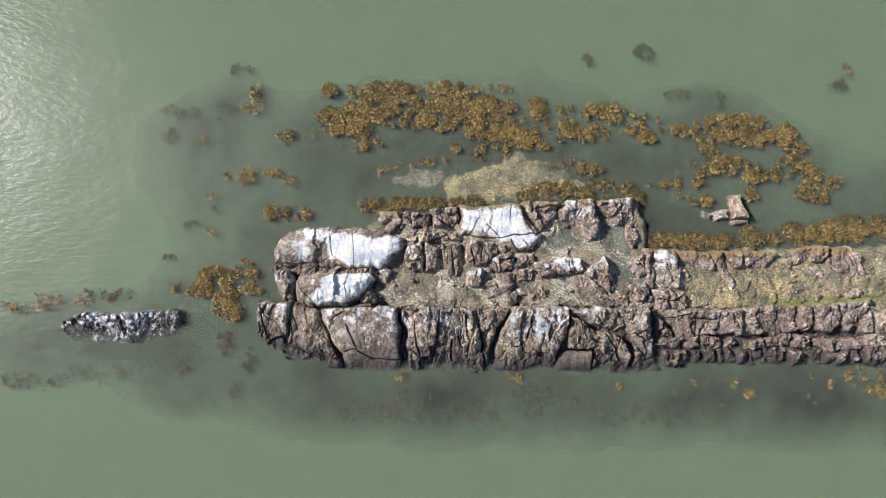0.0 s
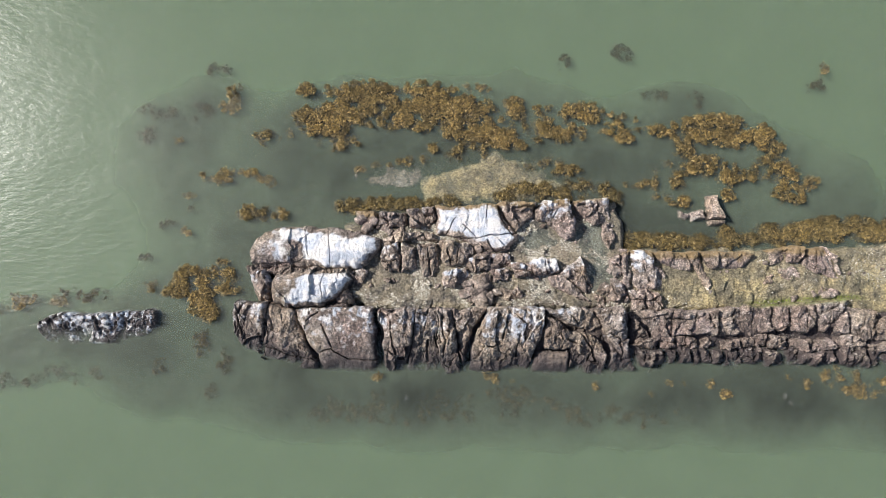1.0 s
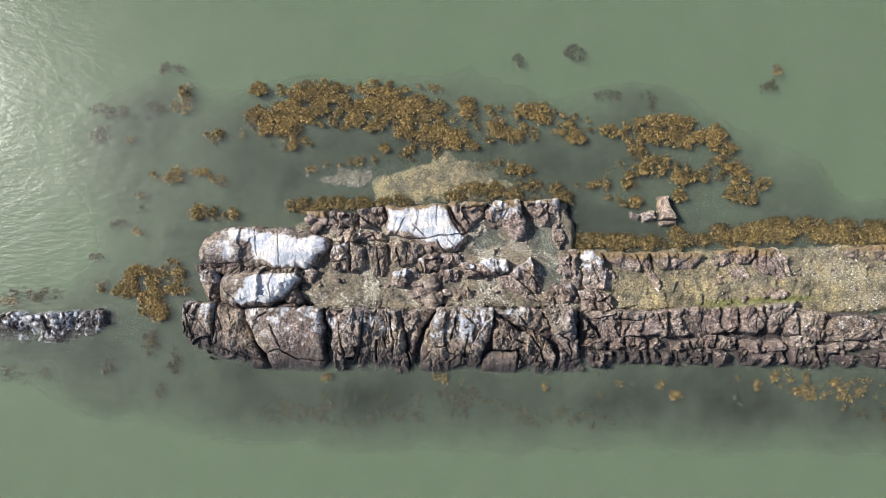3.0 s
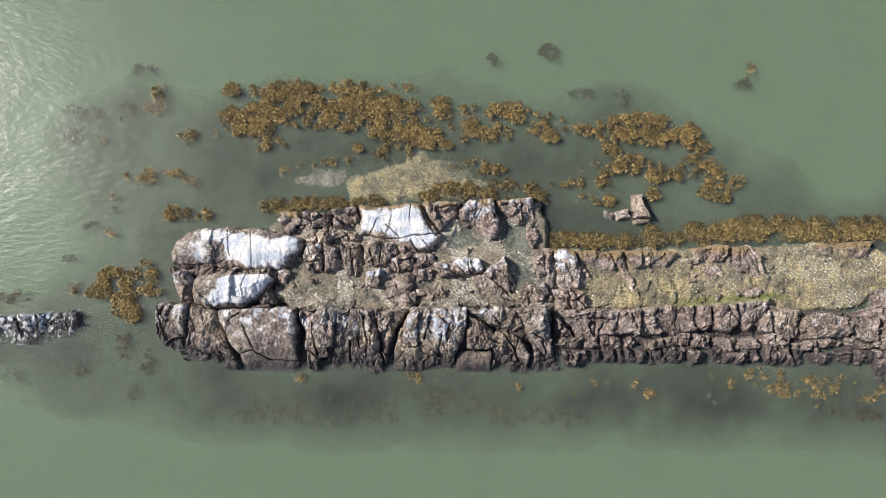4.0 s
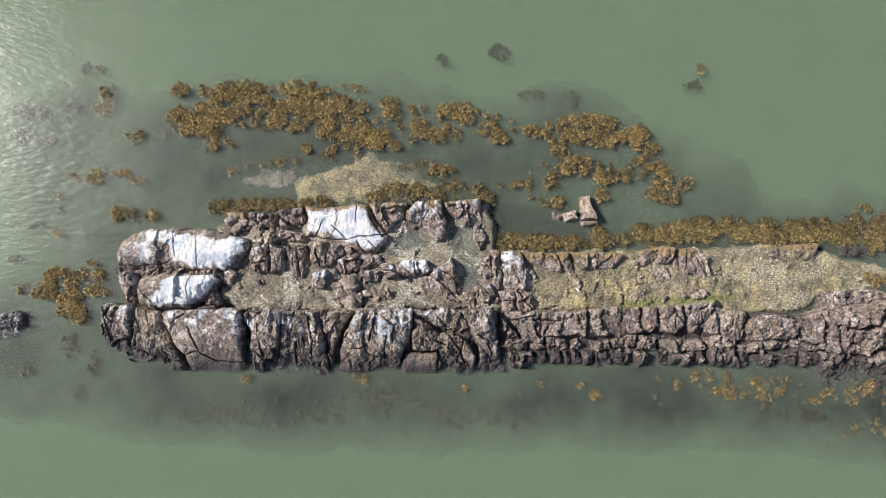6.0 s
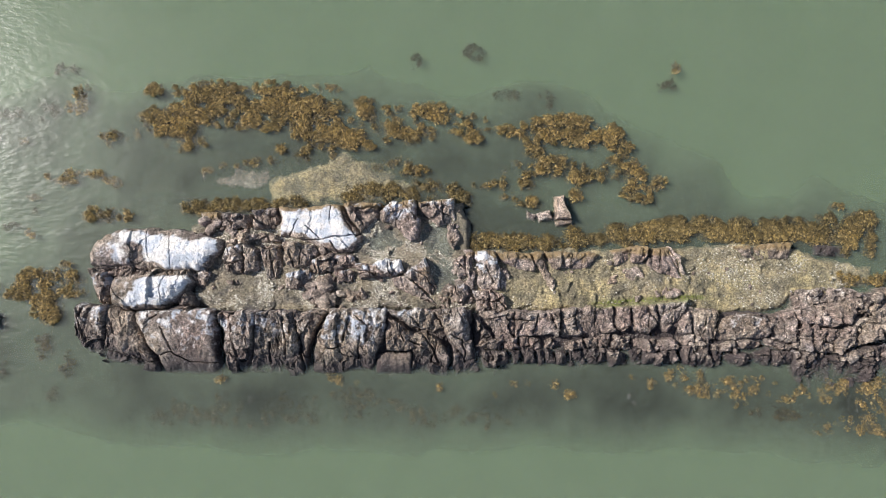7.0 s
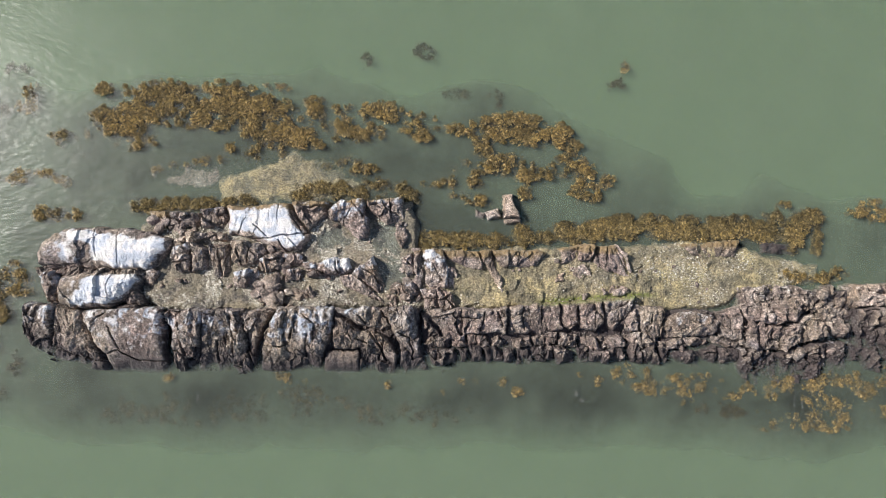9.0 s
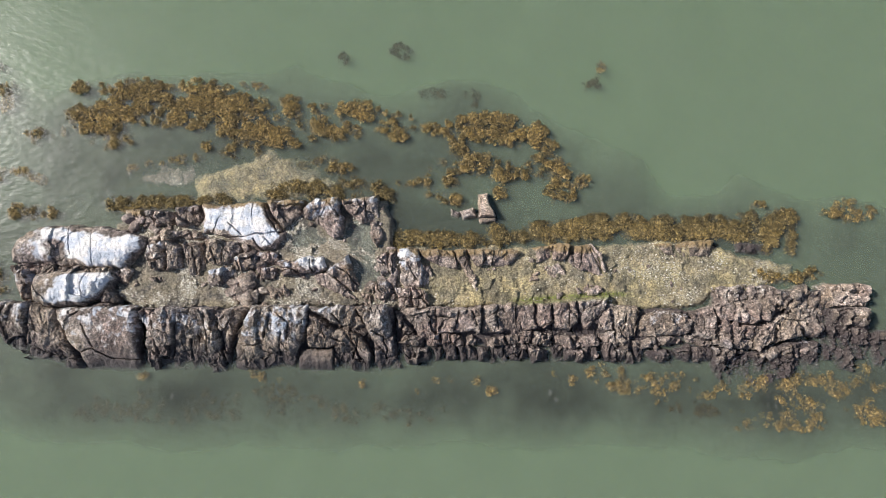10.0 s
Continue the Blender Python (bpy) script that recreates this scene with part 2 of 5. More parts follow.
def water_skin_material():
    mat = bpy.data.materials.new("water_surface")
    mat.use_nodes = True
    t = mat.node_tree
    t.nodes.remove(t.nodes["Principled BSDF"])
    ripples = noise_tex(t, 1.5, 3, 0.55, (1.0, 2.6, 1.0), 35)
    swell = noise_tex(t, 0.22, 2, 0.5, (1.0, 1.6, 1.0), 60)
    bump = node(t, "Bump", Strength=1.0, Distance=0.036)
    t.links.new(calc(t, "ADD", ripples, calc(t, "MULTIPLY", swell, 2.0)), bump.inputs["Height"])
    gloss, clear, m = node(t, "BsdfGlossy", Roughness=0.31), node(t, "BsdfTransparent"), t.nodes.new("ShaderNodeMixShader")
    t.links.new(bump.outputs["Normal"], gloss.inputs["Normal"])
    t.links.new(sheen(t), m.inputs[0])
    silt, body = node(t, "BsdfDiffuse"), t.nodes.new("ShaderNodeMixShader")
    t.links.new(silt_colour(t), silt.inputs["Color"])
    t.links.new(attribute(t, "cover"), body.inputs[0])
    t.links.new(clear.outputs[0], body.inputs[1])
    t.links.new(silt.outputs[0], body.inputs[2])
    t.links.new(body.outputs[0], m.inputs[1])
    t.links.new(gloss.outputs[0], m.inputs[2])
    t.links.new(m.outputs[0], t.nodes["Material Output"].inputs["Surface"])
    return mat


def weed_material(name, lift, tint=(1.0, 1.0, 1.0)):
    mat, t, b = material(name)
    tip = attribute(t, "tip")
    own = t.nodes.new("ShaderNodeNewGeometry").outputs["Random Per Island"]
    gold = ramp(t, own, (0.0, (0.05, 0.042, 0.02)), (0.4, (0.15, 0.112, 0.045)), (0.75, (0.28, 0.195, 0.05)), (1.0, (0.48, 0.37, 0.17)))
    # near-black frond bases put the shade inside a tuft into the colour
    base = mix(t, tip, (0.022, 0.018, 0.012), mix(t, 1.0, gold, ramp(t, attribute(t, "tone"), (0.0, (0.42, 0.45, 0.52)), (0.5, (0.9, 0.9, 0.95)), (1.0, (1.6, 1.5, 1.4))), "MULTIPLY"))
    base = mix(t, 0.55, base, ramp(t, noise_tex(t, 0.35, 3), (0.38, (0.5, 0.55, 0.62)), (0.6, (1.0, 1.0, 1.0))), "MULTIPLY")
    base = mix(t, 1.0, base, tuple(lift * c for c in tint), "MULTIPLY")
    t.links.new(base, b.inputs["Base Color"])
    b.inputs["Roughness"].default_value = 0.6
    b.inputs["Specular IOR Level"].default_value = 0.2
    return mat


def shell_material():
    mat, t, b = material("bleached_shell")
    own = t.nodes.new("ShaderNodeNewGeometry").outputs["Random Per Island"]
    t.links.new(ramp(t, own, (0.0, (0.20, 0.17, 0.12)), (0.5, (0.42, 0.38, 0.30)), (0.9, (0.62, 0.58, 0.50)), (1.0, (0.72, 0.69, 0.62))), b.inputs["Base Color"])
    b.inputs["Roughness"].default_value = 0.55
    return mat


ROCK, PALE_ROCK, TAN_ROCK = rock_material("tidal_rock", 1.0), rock_material("pale_rock", 1.6, False), rock_material("tan_rock", 1.2, False)
BED, SEABED, SHELL = bed_material(), seabed_material(), shell_material()
# the last wrack is a dimmed copy: light lost in murk, put into its colour
WEED, FRINGE_WEED, DIMMED_WEED = weed_material("bladder_wrack", 1.0, (1.0, 0.97, 1.0)), weed_material("ledge_wrack", 0.8, (0.98, 1.0, 1.1)), weed_material("murk_dimmed_wrack", 0.25)


# ---- seabed ----
SHOAL_1 = [
    (0.56, -1.63, 14.8, 3.2, -0.3), (19.96, -0.88, 14.8, 3.0, -0.3), (-7.83, -3.71, 4.9, 2.6, -0.35),
    (-19.55, -2.76, 8.5, 2.6, -0.22), (-26.65, -3.39, 4.3, 2.1, -0.3), (-13.01, -0.39, 4.6, 3.9, -0.3),
    (-11.23, 4.71, 5.1, 4.4, -0.35), (-15.27, 9.4, 5.5, 4.5, -0.5), (-16.83, 11.18, 3.3, 2.1, -0.35),
    (-5.65, 8.6, 7.3, 4.5, -0.35), (3.76, 10.8, 12.0, 3.8, -0.3), (14.71, 10.48, 10.9, 3.6, -0.35),
    (7.45, 6.11, 14.3, 2.9, -0.1), (16.4, 5.01, 6.4, 1.8, -0.12), (-1.32, 10.0, 5.4, 1.3, -0.1),
    (3.77, 9.64, 7.2, 1.1, -0.12), (11.37, 9.55, 6.1, 1.8, -0.12), (14.61, 6.02, 3.2, 1.6, -0.1),
]
SHOAL_2 = [
    (-5.22, 7.84, 4.3, 1.1, -0.2), (24.64, 5.33, 7.1, 2.2, -0.2), (2.12, -5.91, 9.1, 1.9, -0.3),
    (2.41, -4.27, 14.0, 1.5, -0.22), (-7.77, -4.21, 4.9, 1.4, -0.22), (19.89, -3.38, 12.5, 1.3, -0.22),
    (-4.87, -6.18, 5.6, 1.9, -0.33), (11.19, -5.21, 7.7, 1.6, -0.3), (17.36, 14.59, 2.9, 1.2, -0.5),
    (-15.09, -5.72, 4.9, 1.9, -0.3), (-7.67, -5.9, 5.9, 2.4, -0.22), (0.02, -5.76, 6.6, 2.6, -0.16),
    (7.67, -5.46, 6.6, 2.7, -0.16), (15.32, -5.13, 6.6, 2.8, -0.16), (22.95, -4.83, 6.6, 2.8, -0.16),
    (32.48, -0.56, 11.9, 2.9, -0.3), (34.26, 5.6, 7.3, 1.8, -0.15), (40.97, 5.52, 4.4, 2.6, -0.4),
]
SHOAL_3 = [
    (37.77, -4.75, 8.6, 1.8, -0.28), (28.91, -4.36, 7.8, 1.6, -0.3), (43.71, -0.16, 4.4, 2.9, -0.4),
    (35.27, -3.09, 9.3, 1.3, -0.22), (41.38, -2.0, 4.3, 1.8, -0.25), (29.92, -4.89, 6.7, 2.9, -0.16),
    (36.98, -4.79, 6.8, 3.1, -0.16), (44.11, -4.34, 6.8, 3.1, -0.18),
]


PLATFORM = [(-27, -0.6), (-19, 1.5), (-19.5, 11.5), (-14, 15), (4, 15.6), (20, 14), (26, 10.5), (40, 8.5), (47, 7), (47, -5), (38, -7.2), (6, -7.4), (-8, -7.2), (-18, -6.4), (-27, -6)]


def seabed_height(x, y):
    near = step(-2.2, 1.8, inside(x, y, PLATFORM) + 1.6 * fbm(x, y, 6, 3.5, 4))
    z = -2.6 + near * (2.08 + 0.11 * fbm(x, y, 7, 3.0, 4))
    for cx, cy, rx, ry, top in SHOAL_1 + SHOAL_2 + SHOAL_3:
        far = np.sqrt(((x - cx) / rx) ** 2 + ((y - cy) / ry) ** 2)
        far = np.maximum(0, far + 0.15 * fbm(x, y, 5, 2.5, 3))
        z = np.maximum(z, -2.6 + (top + 2.6) * np.exp(-0.34 * far ** 2))
    # silt rounds the shoals off
    for k in range(3):
        for axis in (0, 1):
            pad = np.pad(z, [(5, 5) if a == axis else (0, 0) for a in (0, 1)], mode="edge")
            z = sum(np.roll(pad, s, axis) for s in range(-5, 6)) / 11
            z = z[5:-5] if axis == 0 else z[:, 5:-5]
    return z + (0.07 * fbm(x, y, 3, 1.8, 4) + 0.05 * fbm(x, y, 4, 0.6, 3)) * step(-2.6, -1.0, z)


BOTTOM = []


def build_seabed():
    near = grid(-32, 50, -22, 26, 0.16)
    x, y = near
    z = seabed_height(x, y)
    rim = np.minimum(np.minimum(x + 32, 50 - x), np.minimum(y + 22, 26 - y))
    z = -2.6 + (z + 2.6) * step(0, 3, rim)
    BOTTOM.append(z.copy())
    z = z + 0.05 * (np.random.default_rng(9).random(x.shape) - 0.5) * step(-2.6, -1.0, z)
    far = np.array([0, 20, 60, 200, 900], float)
    # the inner grid and the ring round it that reaches the horizon
    v1, f1, used = sheet(x, y, z)
    w, e, s, n = x[0, 0], x[0, -1], y[0, 0], y[-1, 0]
    ring, faces = [], []
    for d in far:
        ring += [(w - d, s - d, -2.6 - 0.002 * d), (e + d, s - d, -2.6 - 0.002 * d), (e + d, n + d, -2.6 - 0.002 * d), (w - d, n + d, -2.6 - 0.002 * d)]
    k = len(v1)
    for i in range(len(far) - 1):
        for j in range(4):
            a, b = k + 4 * i + j, k + 4 * i + (j + 1) % 4
            faces.append((a, a + 4, b + 4, b))
    verts = np.vstack([v1, np.array(ring)])
    rocky = np.concatenate([(step(-1.9, -0.9, z)).ravel(), np.zeros(len(ring))])
    clear = step(0.1, 1.2, inside(x, y, [(-9.5, 6.2), (-8, 10.3), (2, 11.0), (9, 11.0), (15, 10.6), (18, 8.6), (17.5, 6.5), (14.0, 4.2), (11, 7.2), (5, 6.8)])) * (0.75 + 0.35 * fbm(x, y, 44, 3, 3))
    sandy = np.concatenate([np.clip(clear, 0, 1).ravel(), np.zeros(len(ring))])
    ob = new("seabed", mesh_of("seabed", verts, np.vstack([f1, np.array(faces)]), rocky=rocky, sandy=sandy))
    ob.data.materials.append(SEABED)
    tagged(ob, "dark weedy rock and silt under cloudy green water", "seabed", kind="structure")


build_seabed()

# ---- water: a rippled surface over layers of cloudy water that follow the bottom ----
SHARES = [0.0, 0.15, 0.33, 0.55, 0.80]      # how far down each layer lies, as a share of the clear depth


def thickness(z):
    """How much cloudy water lies over a depth z: the water grows thicker downwards."""
    return 1.15 * z + 1.4 * z * z


def depth_of_water(x, y):
    """The depth of the bottom under points of the plan, from the seabed's own grid."""
    i, j = np.clip((x + 32) / 0.16, 0, BOTTOM[0].shape[1] - 1.01), np.clip((y + 22) / 0.16, 0, BOTTOM[0].shape[0] - 1.01)
    a, b = i.astype(int), j.astype(int)
    u, v, z = i - a, j - b, BOTTOM[0]
    low = (z[b, a] * (1 - u) + z[b, a + 1] * u) * (1 - v) + (z[b + 1, a] * (1 - u) + z[b + 1, a + 1] * u) * v
    return -np.where((np.abs(x - 9) > 40.5) | (np.abs(y - 2) > 23.5), -2.6, low)


def build_water():
    verts, faces, cover, deep = [], [], [], []
    side = [-700.0, -300.0, -130.0, -70.0]
    x, y = np.meshgrid(np.array(side + list(np.arange(-44, 64, 0.4)) + [-v for v in side[::-1]]), np.array(side + list(np.arange(-34, 40, 0.4)) + [-v for v in side[::-1]]))
    bottom = depth_of_water(x, y)
    clear = np.clip(bottom, 0.06, 1.0)
    k, above = 0, np.zeros(x.shape)
    for i, share in enumerate(SHARES):
        d = clear * share * (1 + 0.06 * fbm(x, y, 640 + i, 2.2, 3))
        c = 1 - np.exp(-np.maximum(0, thickness(d) - thickness(above)))
        if i == 0:
            c = np.full(x.shape, 0.03)
        if i == len(SHARES) - 1:
            c = np.maximum(c, 0.98 * step(0.75, 1.15, bottom))
        v, f, used = sheet(x, y, -d)
        verts.append(v)
        faces.append(f + k)
        cover.append(c.ravel())
        deep.append(np.clip(d, 0, 1).ravel() ** 0.65)
        k, above = k + len(v), d
    me = mesh_of("water", np.vstack(verts), np.vstack(faces), smooth=True, cover=np.concatenate(cover), deep=np.concatenate(deep))
    me.polygons.foreach_set("material_index", np.repeat([0] + [1] * (len(SHARES) - 1), len(faces[0])).astype(np.int32))
    me.materials.append(water_skin_material())
    me.materials.append(silt_layer_material())
    ob = new("water", me)
    tagged(ob, "calm cloudy green sea water with light ripples", "water", kind="structure")


build_water()

# ---- beds of sand and shell between the ledges ----
BED_MIDDLE = [(-4.55, 4.7), (-0.4, 5.21), (5.95, 5.98), (11.95, 7.0), (12.49, 4.09), (13.2, 0.44), (-2.98, -0.27), (-4.42, 0.65)]
BED_EAST = [(12.3, 3.7), (26.01, 4.42), (26.93, 0.95), (12.6, 0.33)]
BED_BEACH = [(25.48, 4.31), (29.23, 5.17), (35.14, 4.31), (38.01, 3.88), (37.62, 2.79), (32.61, 1.9), (32.25, 1.01), (25.87, 0.68)]
BED_NORTH = [(0.45, 6.98), (0.45, 8.3), (1.8, 8.5), (3.04, 8.8), (4.28, 9.2), (6.3, 8.95), (8.2, 8.2), (8.9, 7.6), (6.87, 7.3), (4.03, 6.9)]
POOLS = [
    ([(6.1, 4.2), (6.8, 5.1), (7.75, 5.3), (8.05, 4.4), (7.3, 3.85), (6.2, 3.85)], 0.36),
    ([(9.91, 5.23), (11.18, 5.6), (11.82, 4.06), (10.14, 3.93)], 0.33),
    ([(10.2, 3.36), (12.02, 2.73), (11.75, 1.77), (10.56, 1.8)], 0.36),
]


def bed_height(x, y):
    slope = np.interp(x, [-5, 12, 14, 24, 27, 30, 34, 38], [0.36, 0.36, 0.30, 0.30, 0.18, 0.12, 0.02, -0.18])
    lumps, gap = facets(x + 0.15 * fbm(x, y, 74, 0.6, 3), y, 0.55, 79)
    z = slope + 0.07 * fbm(x, y, 71, 1.3, 5) + 0.035 * fbm(x, y, 72, 0.25, 3) + 0.10 * lumps * step(0.0, 0.5, fbm(x, y, 80, 1.7, 3)) + 0.16 * (billows(x, y, 83, 0.8, 4) - 0.4) * step(15, 17, x) * step(29, 25, x)
    for ring, level in POOLS:
        z -= 0.20 * step(-0.1, 0.35, inside(x, y, ring) + 0.12 * fbm(x, y, 73, 0.6, 3))
    return z


def build_bed(name, rings, height, label, yellow, shells, fall=0.9, spread=0.55):
    xs, ys = [p[0] for r in rings for p in r], [p[1] for r in rings for p in r]
    x, y = grid(min(xs) - spread, max(xs) + spread, min(ys) - spread, max(ys) + spread, 0.06)
    d = np.maximum.reduce([inside(x, y, r) for r in rings]) + (0.45 if name == "shell_bank" else 0.2) * fbm(x, y, 75, 1.1, 4)
    z = height(x, y) - fall * step(0.25, -spread, d)
    v, f, used = sheet(x, y, z, d > -spread)
    green = np.exp(-((y - np.interp(x, [20, 26], [1.0, 1.63])) / 0.16) ** 2) * step(19.5, 21, x) * step(28, 26.5, x)
    me = mesh_of(name, v, f, yellow=yellow(x, y).ravel()[used], shell=shells(x, y).ravel()[used], algae=green.ravel()[used])
    me.materials.append(BED)
    return tagged(new(name, me), label, "ground", kind="structure")


def shelly(x, y):
    patches = np.clip(0.30 + 1.2 * fbm(x, y, 91, 1.5, 4), 0, 1)
    beach, sand = step(24.8, 27.5, x + 0.6 * fbm(x, y, 93, 1.0, 3)), step(13.0, 16.0, x)
    return (1 - beach) * patches * (1 - 0.4 * sand) + beach * (0.12 + 0.8 * patches)


build_bed("sand_bed", [BED_MIDDLE, BED_EAST, BED_BEACH], bed_height, "brown and yellow sand strewn with broken white shell between rock ledges",
          lambda x, y: np.clip(step(12, 16, x) * (0.75 + 0.4 * fbm(x, y, 81, 2, 3)) + 0.2 * fbm(x, y, 82, 1.0, 3), 0, 1), shelly)
build_bed("shell_bank", [BED_NORTH], lambda x, y: -0.045 - 0.06 * step(4.0, 9.0, x) + 0.05 * fbm(x, y, 77, 1.4, 5) + 0.05 * fbm(x, y, 76, 0.6, 3) + 0.02 * fbm(x, y, 78, 0.2, 3), "yellow-green bank of weedy shell just awash",
          lambda x, y: np.full(x.shape, 1.0), lambda x, y: np.clip(0.45 + 0.5 * fbm(x, y, 92, 1.2, 3), 0, 1), 1.1, 2.2)


def build_pool(ring, level):
    x, y = grid(min(p[0] for p in ring) - 0.5, max(p[0] for p in ring) + 0.5, min(p[1] for p in ring) - 0.5, max(p[1] for p in ring) + 0.5, 0.15)
    d = inside(x, y, ring) + 0.15 * fbm(x, y, 73, 0.6, 3)
    v, f, used = sheet(x, y, np.full(x.shape, level), d > -0.4)
    me = mesh_of("tide_pool", v, f)
    me.materials.append(POOL)
    tagged(new("tide_pool", me), "shallow grey tide pool on sand and shell among rocks", "tide pool", group="tide pools", kind="structure")


def pool_material():
    mat = bpy.data.materials.new("pool_water")
    mat.use_nodes = True
    t = mat.node_tree
    t.nodes.remove(t.nodes["Principled BSDF"])
    gloss, clear, dull = node(t, "BsdfGlossy", Roughness=0.08), node(t, "BsdfTransparent"), node(t, "BsdfDiffuse")
    clear.inputs["Color"].default_value = (0.80, 0.86, 0.84, 1)
    dull.inputs["Color"].default_value = (0.19, 0.19, 0.165, 1)
    m, m2 = t.nodes.new("ShaderNodeMixShader"), t.nodes.new("ShaderNodeMixShader")
    m2.inputs[0].default_value = 0.3
    t.links.new(clear.outputs[0], m2.inputs[1])
    t.links.new(dull.outputs[0], m2.inputs[2])
    t.links.new(sheen(t), m.inputs[0])
    t.links.new(m2.outputs[0], m.inputs[1])
    t.links.new(gloss.outputs[0], m.inputs[2])
    t.links.new(m.outputs[0], t.nodes["Material Output"].inputs["Surface"])
    return mat


POOL = pool_material()
for ring, level in POOLS:
    build_pool(ring, level)


# ---- rock ledges ----
def ledge(name, label, category="rock ledge", group=""):
    return tagged(new(name), label, category, group)


rocks_made, rock_tops = 0, []


def rock(thing, corners, edge=0.16, drop=0.12, cell=1.0, rough=1.0, gap=0.04, guano_glints=0.0, skirt=0.75, crust=0.0, cuts=(), pale=False, bulge=0.0):
    """One block of a ledge: the corners of its top with their heights; edge and drop round its rim, cell sets how coarsely it is
    broken, guano how much of it is whitened, bulge how far its face swells between top and foot."""
    global rocks_made
    rocks_made += 1
    seed = 100 + 17 * rocks_made
    ring = [(a, b) for a, b, c in corners]
    pts = np.array(corners, float)
    mid = pts.mean(0)
    plane = np.linalg.lstsq(np.c_[pts[:, :2] - mid[:2], np.ones(len(pts))], pts[:, 2], rcond=None)[0]
    x, y = grid(pts[:, 0].min() - 0.3, pts[:, 0].max() + 0.3, pts[:, 1].min() - 0.3, pts[:, 1].max() + 0.3, 0.038)
    wx, wy = x + 0.10 * fbm(x, y, 11, 0.8, 5, 0.55), y + 0.10 * fbm(x, y, 12, 0.8, 5, 0.55)
    d = inside(wx, wy, ring) - gap / 2
    top = plane[0] * (x - mid[0]) + plane[1] * (y - mid[1]) + plane[2]
    t = np.clip(d / edge, 0, 1)
    top = top - drop * (1 - np.sqrt(1 - (1 - t) ** 2))
    if bulge:
        low = (pts[:, 1].max() - y) / np.ptp(pts[:, 1])
        top = top + bulge * np.sin(math.pi * np.clip(low, 0, 1) ** 1.15)
    sx, sy = x + 0.20 * fbm(x, y, seed + 1, 0.8, 4), (y + 0.16 * fbm(x, y, seed + 2, 0.8, 4)) * 0.6
    big, joint = facets(sx, sy, cell, seed)
    small, chink = facets(sx, sy, cell * 0.38, seed + 3)
    k = min(1.0, cell) * rough
    open_joint, open_chink = step(0.0, 0.4, fbm(x, y, seed + 8, 1.2, 3)), step(0.25, 0.6, fbm(x, y, seed + 9, 0.8, 3))
    fine = 0.3 if cell > 5 else 1.0
    mid, tiny = facets(sx + 0.5 * sy, sy, 0.34, seed + 10)[0], facets(sx, sy - 0.3 * sx, 0.14, seed + 11)[0]
    top = top + k * (0.34 * big + 0.17 * small) + rough * (fine * (0.062 * mid + 0.022 * tiny) + 0.15 * (billows(x, 0.6 * y, seed + 4, 0.95) - 0.4) + 0.05 * (billows(x, 0.8 * y, seed + 7, 0.3) - 0.4) + 0.08 * fbm(x, y, seed + 5, 1.5, 3) + 0.025 * fbm(x, y, seed + 6, 0.12, 2, 0.6))
    top -= (0.06 if edge > 1 else 0.26) * rough * open_joint * (1 - step(0.0, 0.06, joint)) + 0.10 * rough * open_chink * (1 - step(0.0, 0.05, chink))
    cx, cy = x + 0.07 * fbm(x, y, 13, 0.7, 4), y + 0.07 * fbm(x, y, 14, 0.7, 4)
    for ax, ay, bx, by, width in cuts:
        s = np.clip(((cx - ax) * (bx - ax) + (cy - ay) * (by - ay)) / ((bx - ax) ** 2 + (by - ay) ** 2), 0, 1)
        top -= (0.10 if edge > 1 else 0.24) * (1 - step(0.15 * width, (0.65 if cell > 5 else 0.9) * width, np.hypot(cx - ax - s * (bx - ax), cy - ay - s * (by - ay))))
    wall = np.clip(-d / 0.14, 0, 1)
    z = top - skirt * wall
    rock_tops.append((x[0, 0], y[0, 0], np.where(d > 0, z, -9.0)))
    v, f, used = sheet(x, y, z, d > -0.16)
    patch = fbm(x, y, 61, 1.1, 4)
    if guano_glints >= 0.9 and cell > 0.5:
        span = (x - pts[:, 0].min()) / np.ptp(pts[:, 0])
        white = 1.4 * step(0.0, 0.30, d / (0.35 * np.sqrt(np.ptp(pts[:, 0]) * np.ptp(pts[:, 1]))) + 0.12 * patch) + 0.35 * fbm(x, y, 67, 0.5, 4) - (1.15 if guano_glints >= 1 else 0.3) * step(0.16, -0.06, span - 0.27 + 0.14 * patch) - 0.6 * step(0.22, 0.05, (y - pts[:, 1].min()) / np.ptp(pts[:, 1]) + 0.1 * patch) * step(0.75, 0.6, span)
    else:
        rim = (y - pts[:, 1].min()) / np.ptp(pts[:, 1])
        streak = fbm(x * 2.2, y * 0.8, 63, 0.6, 4)
        # under cell 0.5 (west outlier) the white flecks also paint glints of wet rock
        white = guano_glints * (0.45 + 0.9 * fbm(x, y, 65, 0.2, 4) + 0.5 * patch + 0.3 * step(0.3, 0.8, rim)) if cell < 0.5 else guano_glints * (0.34 + 1.0 * step(0.3, 0.85, rim)) * (0.72 + 0.5 * patch + 0.4 * streak + 0.8 * fbm(x, y, 66, 0.3, 4))
    lip = crust * step(0.45, 0.15, pts[:, 1].max() + 0.049 * (x - pts[:, 0].max()) - y + 0.15 * patch)
    green = np.exp(-((y - np.interp(x, [20, 26], [0.85, 1.48])) / 0.16) ** 2) * step(19.5, 21, x) * step(28, 26.5, x)
